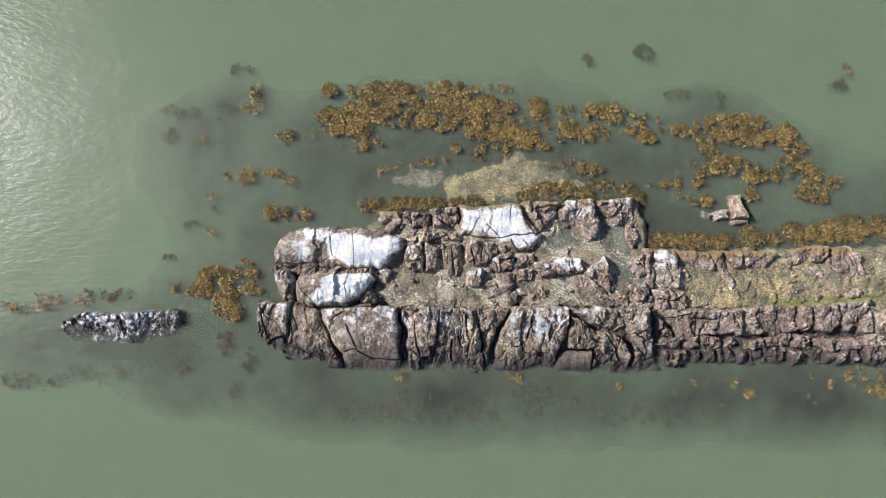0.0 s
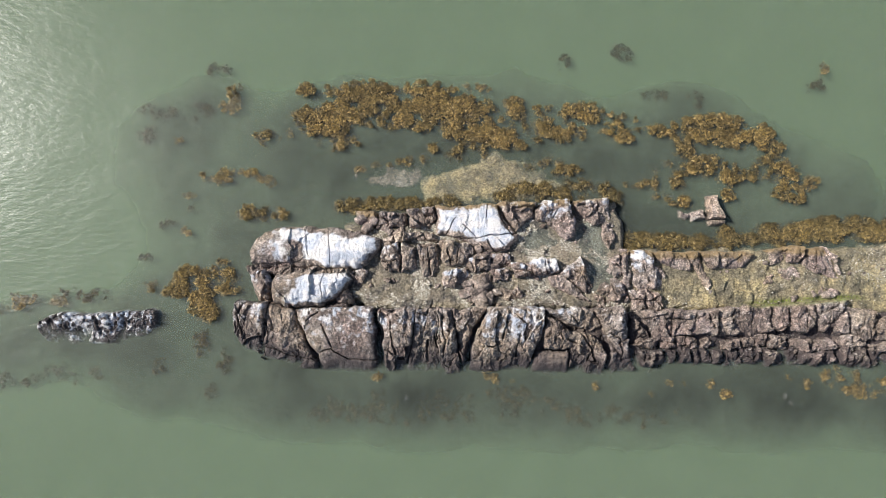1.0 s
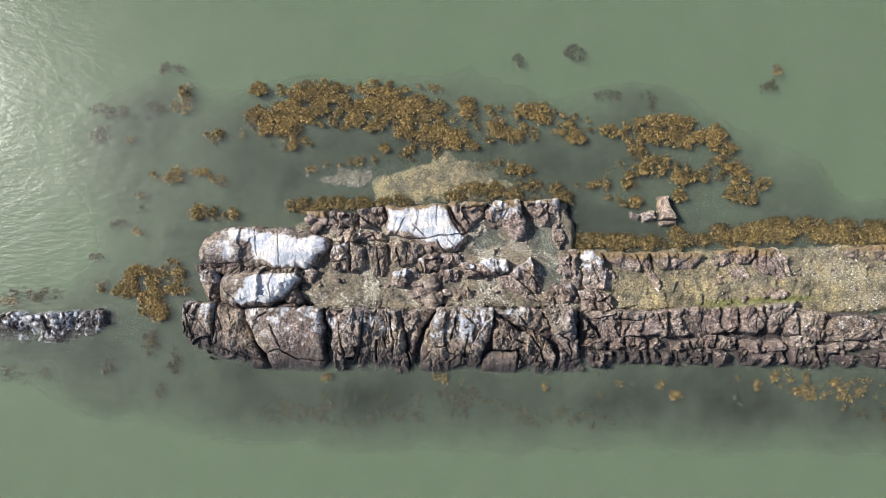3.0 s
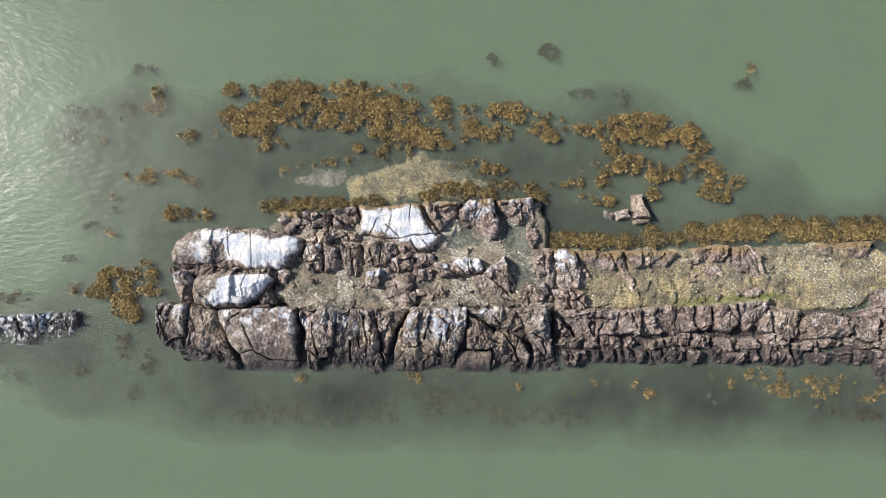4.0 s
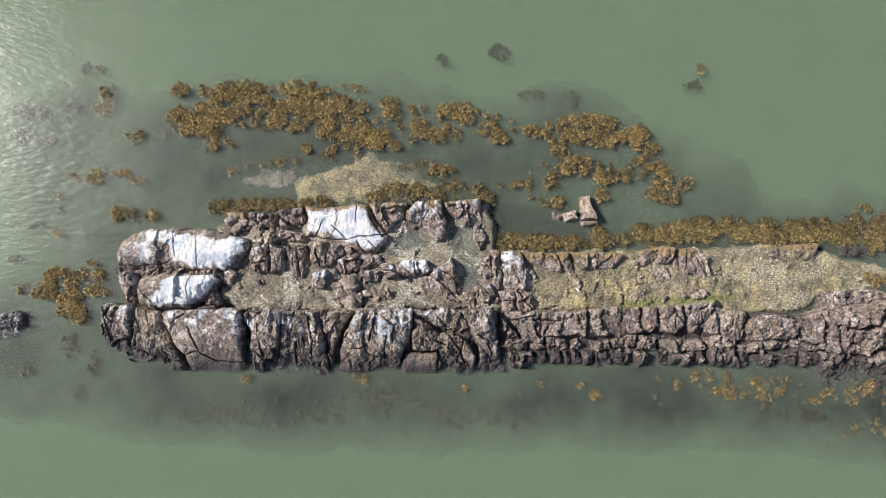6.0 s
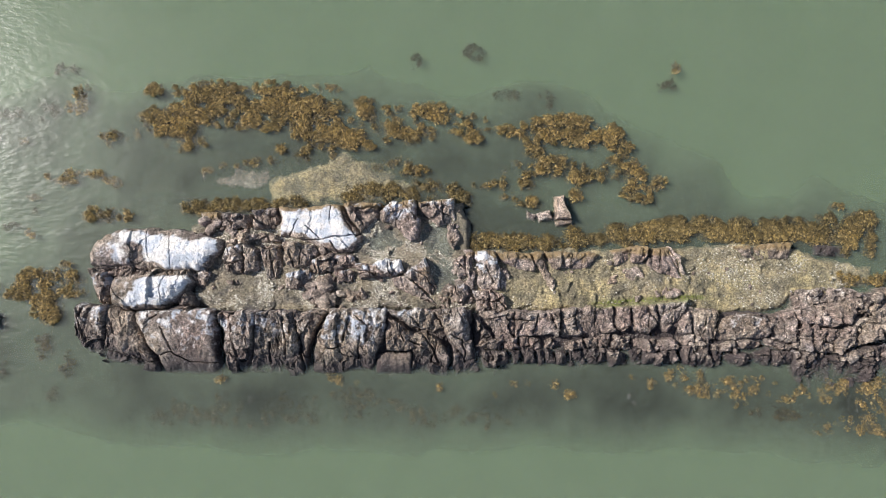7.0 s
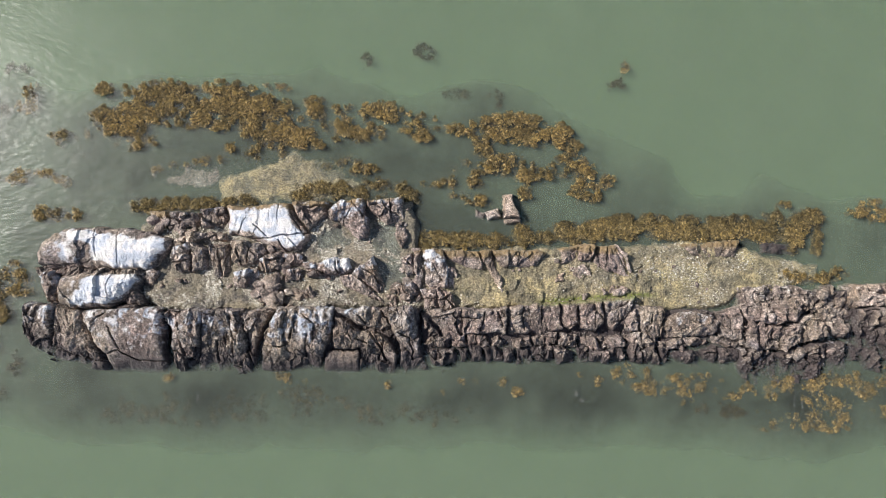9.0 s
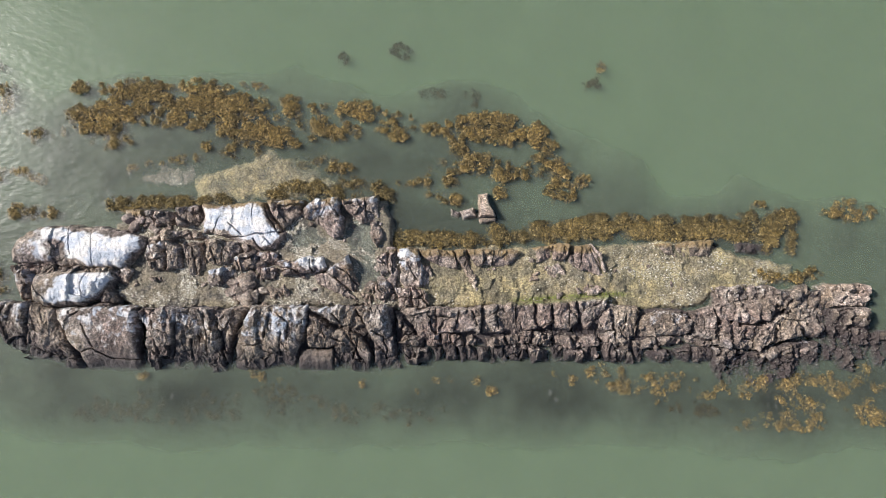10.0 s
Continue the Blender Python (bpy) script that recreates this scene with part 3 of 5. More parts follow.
    me = mesh_of("rock_block", v, f, smooth=False, guano_glints=np.clip(white, 0, 1.2).ravel()[used], crust=lip.ravel()[used], algae=green.ravel()[used], tide=np.full(used.sum(), 1.0 if pts[:, 2].min() < -0.2 or pts[:, 2].max() < 0.05 else 0.25))
    name = "rock_dome" if edge > 1 else "rock_base" if gap == 0 and not pale else "rock_slab" if cell >= 1.7 else "rock_block"
    return part(name, me, (ROCK, PALE_ROCK, TAN_ROCK)[int(pale)], thing)


def ledge_height(x, y):
    """The top of the rocks under points of the plan, -9 where there is none."""
    best = np.full(x.shape, -9.0)
    for x0, y0, z in rock_tops:
        i, j = np.round((x - x0) / 0.038).astype(int), np.round((y - y0) / 0.038).astype(int)
        ok = (i >= 0) & (j >= 0) & (i < z.shape[1]) & (j < z.shape[0])
        best[ok] = np.maximum(best[ok], z[j[ok], i[ok]])
    return best


front_ledge = ledge("front_ledge", "long purple-brown cracked rock ledge sloping into the sea")
east_ledge = ledge("east_ledge", "low broken brown rock ledge at the waterline")
west_dome = ledge("west_dome", "rounded grey rock dome whitened by bird droppings", "rock")
south_dome = ledge("south_dome", "smaller rounded rock dome whitened by bird droppings", "rock")
middle_ledge = ledge("middle_ledge", "jumbled brown rock blocks around shell sand and pools")
rear_ledge = ledge("rear_ledge", "straight low brown rock ledge edged with seaweed")
east_slab = ledge("east_slab", "flat dark rock slab beside seaweed and shell sand", "rock")
sunken_slab = ledge("sunken_slab", "dark flat rock slab just under the water", "rock")
sunken_shelf = ledge("sunken_shelf", "flat brown rock shelf lying just under water", "rock")
west_outlier = ledge("west_outlier", "low wet rock awash, speckled white with barnacles and painted wet glints", "rock")
boulder_a = ledge("boulder", "pale tilted boulder standing in shallow water", "boulder", "boulders")
boulder_b = ledge("boulder", "small brown boulder in shallow water", "boulder", "boulders")
boulder_d = ledge("boulder", "small grey block at the foot of a pale boulder", "boulder", "boulders")
boulder_c = ledge("boulder", "low dark boulder in shallow water", "boulder", "boulders")
rock(front_ledge, [(-11.15, -0.59, 0.3), (-3.03, -0.36, 0.5), (-2.86, -2.93, -0.1), (-2.65, -3.99, -0.45), (-2.58, -5.25, -0.85), (-8.98, -5.17, -0.85), (-10.7, -3.81, -0.6), (-11.56, -2.08, -0.3)], cell=1.6, gap=0, bulge=0, rough=0.55)
rock(front_ledge, [(-2.52, -0.34, 0.45), (4.29, -0.07, 0.55), (4.4, -2.64, -0.05), (4.45, -3.71, -0.45), (4.5, -5.04, -0.85), (-2.36, -5.25, -0.85)], cell=1.6, gap=0, bulge=0, rough=0.55)
rock(front_ledge, [(4.29, -0.07, 0.6), (12.65, 0.3, 0.65), (13.12, -2.46, -0.1), (13.29, -3.35, -0.45), (13.48, -4.67, -0.85), (4.5, -5.04, -0.85)], cell=1.6, gap=0, bulge=0, rough=0.55)
rock(front_ledge, [(12.87, 0.15, 0.5), (26.16, 0.99, 0.45), (26.7, -1.55, -0.05), (26.86, -2.45, -0.45), (27.18, -3.74, -0.85), (13.29, -4.37, -0.85)], cell=1.4, gap=0, bulge=0, rough=0.6)
rock(front_ledge, [(25.82, 0.69, 0.42), (32.67, 0.74, 0.38), (32.98, -1.5, -0.05), (33.11, -2.5, -0.45), (33.45, -3.73, -0.85), (27.01, -3.75, -0.85)], cell=1.4, gap=0, bulge=0, rough=0.6)
rock(front_ledge, [(-11.41, -0.04, 0.55), (-9.51, -0.01, 0.8), (-9.38, -1.44, 0.75), (-9.52, -2.73, 0.3), (-9.84, -3.33, -0.3), (-10.84, -3.04, -0.45), (-11.49, -2.15, -0.3), (-11.59, -0.85, 0.2)], cell=1.6, guano_glints=0.38, edge=0.35, drop=0.25, bulge=0.25, cuts=[(-10.85, -0.16, -11.16, -1.0, 0.1), (-11.16, -1.0, -10.87, -2.03, 0.1), (-9.76, -1.99, -9.6, -2.74, 0.14)])
rock(front_ledge, [(-9.42, -0.04, 0.85), (-7.49, -0.4, 1.0), (-7.28, -1.35, 0.9), (-6.83, -2.36, 0.55), (-6.12, -3.29, 0.15), (-6.18, -4.04, -0.5), (-8.52, -3.99, -0.5), (-9.74, -3.54, -0.35), (-9.41, -2.31, 0.4)], cell=2.4, rough=1.15, guano_glints=0.08, edge=0.5, drop=0.3, bulge=0.45, cuts=[(-9.43, -2.73, -8.04, -3.15, 0.07), (-8.04, -3.15, -6.98, -3.38, 0.06), (-9.55, -0.66, -9.17, -1.96, 0.12)])
rock(front_ledge, [(-7.42, -0.33, 1.0), (-2.92, -0.22, 1.12), (-2.74, -2.02, 0.8), (-2.53, -3.41, 0.2), (-2.54, -4.17, -0.5), (-6.03, -4.24, -0.5), (-6.02, -3.14, 0.2), (-6.7, -2.26, 0.55), (-7.16, -1.31, 0.85)], cell=7, rough=0.65, guano_glints=0.5, edge=0.45, drop=0.22, bulge=0.55, cuts=[(-5.94, -2.92, -5.33, -2.69, 0.07), (-5.33, -2.69, -4.33, -3.26, 0.07), (-4.33, -3.26, -2.5, -3.32, 0.06), (-5.87, -1.3, -5.27, -2.55, 0.08), (-6.76, -1.0, -6.1, -0.52, 0.08)])
rock(front_ledge, [(-2.52, -0.24, 1.1), (-0.24, -0.11, 1.12), (-0.33, -1.58, 0.85), (-0.64, -2.92, 0.3), (-0.82, -4.03, -0.5), (-1.95, -4.08, -0.5), (-2.1, -2.7, 0.3), (-2.22, -1.66, 0.8)], cell=1.3, guano_glints=0.4, bulge=0.3, edge=0.25, drop=0.18, cuts=[(-1.76, -0.97, -1.57, -1.99, 0.1), (-1.57, -1.99, -1.38, -2.93, 0.1), (-2.12, -2.08, -1.64, -1.92, 0.08)])
rock(front_ledge, [(-0.2, -0.11, 1.12), (2.04, -0.05, 1.12), (2.16, -1.48, 0.85), (2.48, -3.07, 0.25), (2.63, -3.96, -0.5), (-0.75, -4.1, -0.5), (-0.57, -2.91, 0.3), (-0.26, -1.57, 0.85)], cell=1.1, guano_glints=0.36, bulge=0.3, edge=0.25, drop=0.18, cuts=[(0.9, -1.55, 1.11, -2.29, 0.07), (0.57, -1.9, 0.53, -3.13, 0.09), (1.4, -0.49, 1.6, -1.86, 0.08), (1.6, -1.86, 1.51, -2.88, 0.08)])
rock(front_ledge, [(2.11, -0.05, 1.15), (4.01, 0.03, 1.15), (3.31, -1.16, 0.9), (2.94, -2.49, 0.35), (2.77, -3.88, -0.5), (2.62, -3.21, 0.1), (2.3, -1.54, 0.8)], cell=1.4, guano_glints=0.24, bulge=0.3, edge=0.4, drop=0.28)
rock(front_ledge, [(4.21, 0.03, 1.2), (7.52, 0.17, 1.32), (7.53, -1.19, 0.95), (7.06, -2.25, 0.5), (6.84, -3.79, -0.5), (3.12, -3.94, -0.5), (3.29, -2.54, 0.4), (3.75, -1.14, 0.9)], cell=1.7, guano_glints=0.44, bulge=0.4, edge=0.35, drop=0.2, cuts=[(5.34, -0.34, 5.12, -1.71, 0.08), (6.07, -1.33, 5.97, -2.7, 0.08)])
rock(front_ledge, [(7.69, 0.17, 1.35), (10.52, 0.32, 1.38), (11.11, -0.77, 1.05), (10.59, -1.06, 0.95), (9.42, -0.84, 1.0), (8.53, -0.23, 1.2)], cell=1.6, guano_glints=0.4, gap=0.1, edge=0.3, drop=0.2, cuts=[(8.7, 0.08, 9.56, -0.63, 0.06)])
rock(front_ledge, [(7.75, -0.13, 1.2), (8.4, -0.41, 1.15), (9.34, -1.05, 0.92), (10.61, -1.27, 0.88), (11.55, -2.38, 0.4), (11.49, -3.74, -0.55), (9.27, -3.83, -0.5), (9.11, -2.16, 0.55), (7.71, -2.19, 0.55), (7.58, -1.32, 0.9)], cell=0.8, guano_glints=0.16, gap=0.12, bulge=0.25, cuts=[(9.03, -1.55, 9.86, -1.93, 0.08), (9.85, -1.18, 10.91, -2.83, 0.1), (10.71, -1.49, 10.4, -2.85, 0.08)])
rock(front_ledge, [(7.72, -2.29, 0.5), (9.09, -2.23, 0.5), (9.24, -3.83, -0.55), (6.92, -3.93, -0.55), (7.22, -2.39, 0.35)], cell=7, rough=0.55, guano_glints=0.02, bulge=0.35, edge=0.35, drop=0.2)
rock(front_ledge, [(10.55, 0.32, 1.38), (12.26, 0.46, 1.25), (12.66, -0.71, 0.95), (13.15, -2.43, 0.2), (13.41, -3.52, -0.5), (11.84, -3.73, -0.5), (11.72, -2.34, 0.4), (11.21, -0.83, 1.05)], cell=1.3, guano_glints=0.28, gap=0.1, bulge=0.3, edge=0.3, drop=0.2, cuts=[(11.63, -1.11, 12.26, -1.42, 0.08), (12.26, -1.42, 12.49, -2.77, 0.08)])
rock(front_ledge, [(13.11, 0.34, 0.9), (15.37, 0.35, 0.95), (15.45, -0.6, 0.75), (15.28, -1.3, 0.5), (14.49, -1.44, 0.5), (13.83, -0.59, 0.75)], cell=2.2, guano_glints=0.16, edge=0.25, drop=0.18)
rock(front_ledge, [(12.99, -0.11, 0.8), (13.73, -0.77, 0.7), (14.43, -1.65, 0.42), (14.65, -2.56, 0.05), (14.83, -3.23, -0.5), (13.53, -3.35, -0.5), (13.24, -1.49, 0.4)], cell=0.9, guano_glints=0.16, edge=0.25, drop=0.18)
rock(front_ledge, [(15.44, 0.36, 0.95), (18.04, 0.52, 0.95), (18.18, -0.54, 0.65), (18.14, -0.96, 0.5), (15.82, -1.11, 0.5), (15.38, -1.3, 0.5)], cell=2.0, guano_glints=0.16, edge=0.25, drop=0.18, cuts=[(16.74, 0.3, 16.63, -0.84, 0.07), (17.6, 0.23, 18.01, -0.79, 0.08)])
rock(front_ledge, [(18.25, 0.59, 0.95), (21.26, 0.91, 0.95), (21.41, 0.2, 0.8), (21.57, -0.7, 0.5), (20.94, -0.83, 0.5), (18.38, -0.95, 0.5)], cell=1.8, guano_glints=0.16, edge=0.25, drop=0.18, cuts=[(19.15, 0.46, 19.25, -0.84, 0.07), (20.18, 0.63, 20.38, -0.8, 0.08)])
rock(front_ledge, [(21.44, 0.92, 0.95), (22.41, 0.95, 0.92), (22.55, -0.11, 0.68), (22.02, -0.65, 0.5), (21.63, -0.49, 0.5)], cell=2.2, guano_glints=0.16, edge=0.25, drop=0.18)
rock(front_ledge, [(22.54, 0.99, 0.92), (23.96, 1.11, 0.9), (24.09, -0.23, 0.62), (23.72, -0.76, 0.5), (22.73, -0.59, 0.55)], cell=2.2, guano_glints=0.16, edge=0.25, drop=0.18, cuts=[(23.47, 0.96, 23.59, -0.41, 0.06)])
rock(front_ledge, [(24.11, 1.12, 0.88), (26.0, 1.5, 0.8), (25.76, 0.8, 0.7), (25.29, 0.16, 0.58), (24.74, -0.66, 0.45), (24.27, -0.47, 0.5)], cell=1.6, guano_glints=0.16, edge=0.25, drop=0.18)
rock(front_ledge, [(25.34, 0.2, 0.62), (26.03, 0.74, 0.72), (26.25, -0.67, 0.42), (25.51, -0.42, 0.45)], cell=2.0, guano_glints=0.16, edge=0.25, drop=0.18)
rock(front_ledge, [(26.2, 0.82, 0.72), (27.84, 0.81, 0.7), (27.75, -0.09, 0.6), (27.59, -0.97, 0.38), (26.41, -1.01, 0.36)], cell=1.2, guano_glints=0.16, edge=0.25, drop=0.18, cuts=[(27.03, 0.4, 26.9, -0.92, 0.07)])
rock(front_ledge, [(27.75, -0.26, 0.66), (28.16, 0.47, 0.78), (29.57, 0.63, 0.8), (30.92, 0.54, 0.72), (31.32, -0.14, 0.6), (31.13, -0.77, 0.42), (28.98, -0.99, 0.4), (27.92, -0.96, 0.42)], cell=2.4, rough=0.9, guano_glints=0.3, edge=0.5, drop=0.3)
rock(front_ledge, [(31.03, 0.68, 0.65), (32.52, 1.01, 0.6), (32.63, 0.08, 0.5), (32.63, -0.86, 0.35), (31.49, -0.83, 0.4), (31.42, -0.07, 0.55)], cell=0.8, guano_glints=0.16, edge=0.25, drop=0.18)
rock(front_ledge, [(13.31, -1.33, 0.4), (14.59, -1.21, 0.4), (14.7, -2.05, 0.14), (13.11, -1.86, 0.14)], cell=0.9, gap=0.08, guano_glints=0.14, edge=0.3, drop=0.2)
rock(front_ledge, [(14.72, -1.16, 0.54), (15.65, -1.11, 0.54), (15.93, -1.93, 0.28), (14.86, -1.98, 0.28)], cell=0.9, gap=0.08, guano_glints=0.14, edge=0.3, drop=0.2)
rock(front_ledge, [(15.79, -1.07, 0.49), (17.04, -1.23, 0.49), (17.27, -1.91, 0.23), (15.9, -2.02, 0.23)], cell=0.9, gap=0.08, guano_glints=0.14, edge=0.3, drop=0.2)
rock(front_ledge, [(17.19, -1.28, 0.36), (18.34, -1.17, 0.36), (18.34, -1.68, 0.1), (17.36, -1.9, 0.1)], cell=0.9, gap=0.08, guano_glints=0.14, edge=0.3, drop=0.2)
rock(front_ledge, [(18.46, -1.28, 0.51), (19.6, -1.17, 0.51), (19.87, -1.76, 0.25), (18.6, -1.83, 0.25)], cell=0.9, gap=0.08, guano_glints=0.14, edge=0.3, drop=0.2)
rock(front_ledge, [(19.73, -1.23, 0.56), (21.24, -0.85, 0.56), (21.2, -1.64, 0.3), (19.95, -1.77, 0.3)], cell=0.9, gap=0.08, guano_glints=0.14, edge=0.3, drop=0.2)
rock(front_ledge, [(21.4, -0.93, 0.49), (22.58, -0.98, 0.49), (22.64, -1.65, 0.23), (21.47, -1.79, 0.23)], cell=0.9, gap=0.08, guano_glints=0.14, edge=0.3, drop=0.2)
rock(front_ledge, [(22.7, -1.04, 0.56), (23.77, -1.1, 0.56), (24.04, -1.86, 0.3), (22.81, -1.56, 0.3)], cell=0.9, gap=0.08, guano_glints=0.14, edge=0.3, drop=0.2)
rock(front_ledge, [(23.92, -1.11, 0.55), (25.41, -1.03, 0.55), (25.56, -1.69, 0.29), (23.84, -1.8, 0.29)], cell=0.9, gap=0.08, guano_glints=0.14, edge=0.3, drop=0.2)
rock(front_ledge, [(25.57, -0.78, 0.48), (26.3, -0.66, 0.48), (26.58, -1.77, 0.22), (25.45, -1.73, 0.22)], cell=0.9, gap=0.08, guano_glints=0.14, edge=0.3, drop=0.2)
rock(front_ledge, [(26.45, -0.69, 0.44), (27.39, -0.72, 0.44), (27.64, -1.69, 0.18), (26.32, -1.63, 0.18)], cell=0.9, gap=0.08, guano_glints=0.14, edge=0.3, drop=0.2)
rock(front_ledge, [(27.57, -1.2, 0.35), (29.0, -0.99, 0.35), (29.3, -1.68, 0.09), (27.64, -1.75, 0.09)], cell=0.9, gap=0.08, guano_glints=0.14, edge=0.3, drop=0.2)
rock(front_ledge, [(29.11, -0.88, 0.41), (30.68, -1.04, 0.41), (30.64, -1.3, 0.15), (29.15, -1.53, 0.15)], cell=0.9, gap=0.08, guano_glints=0.14, edge=0.3, drop=0.2)
rock(front_ledge, [(30.84, -0.8, 0.38), (32.54, -1.08, 0.38), (32.63, -1.55, 0.12), (31.09, -1.36, 0.12)], cell=0.9, gap=0.08, guano_glints=0.14, edge=0.3, drop=0.2)
rock(front_ledge, [(13.51, -2.04, 0.29), (15.04, -2.05, 0.29), (15.19, -3.06, -0.4), (13.59, -3.31, -0.4)], cell=0.8, gap=0.09, guano_glints=0.12, bulge=0.3, edge=0.3, drop=0.2)
rock(front_ledge, [(15.17, -1.94, 0.3), (15.76, -2.06, 0.3), (15.75, -2.92, -0.4), (15.45, -3.04, -0.4)], cell=0.8, gap=0.09, guano_glints=0.12, bulge=0.3, edge=0.3, drop=0.2)
rock(front_ledge, [(15.89, -1.71, 0.31), (16.63, -1.88, 0.31), (16.79, -2.74, -0.4), (16.01, -3.07, -0.4)], cell=0.8, gap=0.09, guano_glints=0.12, bulge=0.3, edge=0.3, drop=0.2)
rock(front_ledge, [(16.78, -1.98, 0.19), (17.23, -1.89, 0.19), (17.45, -2.88, -0.4), (16.94, -3.09, -0.4)], cell=0.8, gap=0.09, guano_glints=0.12, bulge=0.3, edge=0.3, drop=0.2)
rock(front_ledge, [(17.36, -1.69, 0.19), (17.89, -1.97, 0.19), (18.26, -2.8, -0.4), (17.41, -3.0, -0.4)], cell=0.8, gap=0.09, guano_glints=0.12, bulge=0.3, edge=0.3, drop=0.2)
rock(front_ledge, [(18.02, -1.81, 0.26), (18.68, -1.76, 0.26), (18.78, -2.95, -0.4), (18.0, -2.87, -0.4)], cell=0.8, gap=0.09, guano_glints=0.12, bulge=0.3, edge=0.3, drop=0.2)
rock(front_ledge, [(18.8, -1.61, 0.37), (19.6, -1.84, 0.37), (19.91, -2.77, -0.4), (18.78, -3.05, -0.4)], cell=0.8, gap=0.09, guano_glints=0.12, bulge=0.3, edge=0.3, drop=0.2)
rock(front_ledge, [(19.76, -1.66, 0.24), (20.95, -1.74, 0.24), (21.23, -2.62, -0.4), (19.78, -2.79, -0.4)], cell=0.8, gap=0.09, guano_glints=0.12, bulge=0.3, edge=0.3, drop=0.2)
rock(front_ledge, [(21.05, -1.73, 0.38), (22.31, -1.88, 0.38), (22.39, -2.7, -0.4), (21.29, -3.0, -0.4)], cell=0.8, gap=0.09, guano_glints=0.12, bulge=0.3, edge=0.3, drop=0.2)
rock(front_ledge, [(22.46, -1.58, 0.29), (23.09, -1.51, 0.29), (23.34, -2.59, -0.4), (22.78, -2.93, -0.4)], cell=0.8, gap=0.09, guano_glints=0.12, bulge=0.3, edge=0.3, drop=0.2)
rock(front_ledge, [(23.25, -1.58, 0.22), (24.37, -1.8, 0.22), (24.68, -2.85, -0.4), (23.32, -2.56, -0.4)], cell=0.8, gap=0.09, guano_glints=0.12, bulge=0.3, edge=0.3, drop=0.2)
rock(front_ledge, [(24.5, -1.78, 0.25), (25.27, -1.5, 0.25), (25.45, -2.63, -0.4), (24.64, -2.65, -0.4)], cell=0.8, gap=0.09, guano_glints=0.12, bulge=0.3, edge=0.3, drop=0.2)
rock(front_ledge, [(25.36, -1.43, 0.4), (26.19, -1.33, 0.4), (26.74, -2.81, -0.4), (25.84, -2.62, -0.4)], cell=0.8, gap=0.09, guano_glints=0.12, bulge=0.3, edge=0.3, drop=0.2)
rock(front_ledge, [(26.33, -1.77, 0.41), (27.37, -1.39, 0.41), (27.84, -2.75, -0.4), (26.67, -2.63, -0.4)], cell=0.8, gap=0.09, guano_glints=0.12, bulge=0.3, edge=0.3, drop=0.2)
rock(front_ledge, [(27.57, -1.45, 0.25), (28.13, -1.38, 0.25), (28.22, -2.61, -0.4), (27.69, -2.74, -0.4)], cell=0.8, gap=0.09, guano_glints=0.12, bulge=0.3, edge=0.3, drop=0.2)
rock(front_ledge, [(28.3, -1.84, 0.19), (29.7, -1.69, 0.19), (30.2, -2.69, -0.4), (28.7, -2.59, -0.4)], cell=0.8, gap=0.09, guano_glints=0.12, bulge=0.3, edge=0.3, drop=0.2)
rock(front_ledge, [(29.84, -1.71, 0.18), (31.1, -1.39, 0.18), (31.32, -2.54, -0.4), (30.08, -2.46, -0.4)], cell=0.8, gap=0.09, guano_glints=0.12, bulge=0.3, edge=0.3, drop=0.2)
rock(front_ledge, [(31.13, -1.58, 0.41), (32.52, -1.4, 0.41), (32.85, -2.58, -0.4), (31.47, -2.59, -0.4)], cell=0.8, gap=0.09, guano_glints=0.12, bulge=0.3, edge=0.3, drop=0.2)
rock(east_ledge, [(32.74, 1.93, 0.1), (39.53, 2.36, 0.0), (40.11, -3.34, -1.1), (33.12, -3.58, -1.1)], cell=1.2, gap=0)
rock(east_ledge, [(32.62, 2.21, 0.35), (36.19, 2.59, 0.2), (37.55, 1.93, 0.3), (36.71, 0.74, 0.6), (34.82, 0.16, 0.7), (32.77, 0.25, 0.6)], rough=1.5, cell=0.8, guano_glints=0.22)
rock(east_ledge, [(32.77, 0.12, 0.6), (34.82, 0.02, 0.7), (37.09, 0.69, 0.6), (38.14, -0.6, 0.4), (34.96, -1.41, 0.4), (32.59, -1.29, 0.35)], rough=1.5, cell=0.8, guano_glints=0.18)
rock(east_ledge, [(32.59, -1.43, 0.35), (34.96, -1.55, 0.4), (37.28, -1.12, 0.35), (37.95, -3.63, -0.55), (35.43, -4.07, -0.55), (32.79, -3.81, -0.55)], rough=1.5, cell=0.6, guano_glints=0.16)
rock(east_ledge, [(37.35, -1.12, 0.35), (39.12, -0.85, 0.3), (39.75, -3.56, -0.55), (38.02, -3.62, -0.55)], cell=0.6, guano_glints=0.16)
rock(east_ledge, [(37.06, 2.27, 0.05), (38.03, 2.42, 0.0), (38.3, 0.9, 0.2), (38.41, -0.53, 0.25), (37.46, 0.98, 0.3)], cell=0.7, guano_glints=0.16)
rock(east_ledge, [(38.0, 2.56, 0.05), (38.58, 2.72, 0.1), (39.3, 1.47, 0.1), (39.24, -0.65, 0.12), (38.52, -0.53, 0.2), (38.3, 1.08, 0.2)], cell=0.7, guano_glints=0.16)
rock(east_ledge, [(39.32, 1.04, 0.12), (40.26, 1.08, 0.15), (40.47, -2.1, -0.28), (39.57, -2.07, -0.28)], rough=1.3, cell=0.6, guano_glints=0.16)
rock(east_ledge, [(39.41, 2.6, 0.2), (40.88, 2.73, 0.25), (40.7, 1.34, 0.45), (39.67, 1.2, 0.4)], rough=1.2, cell=0.7, guano_glints=0.16, pale=2)
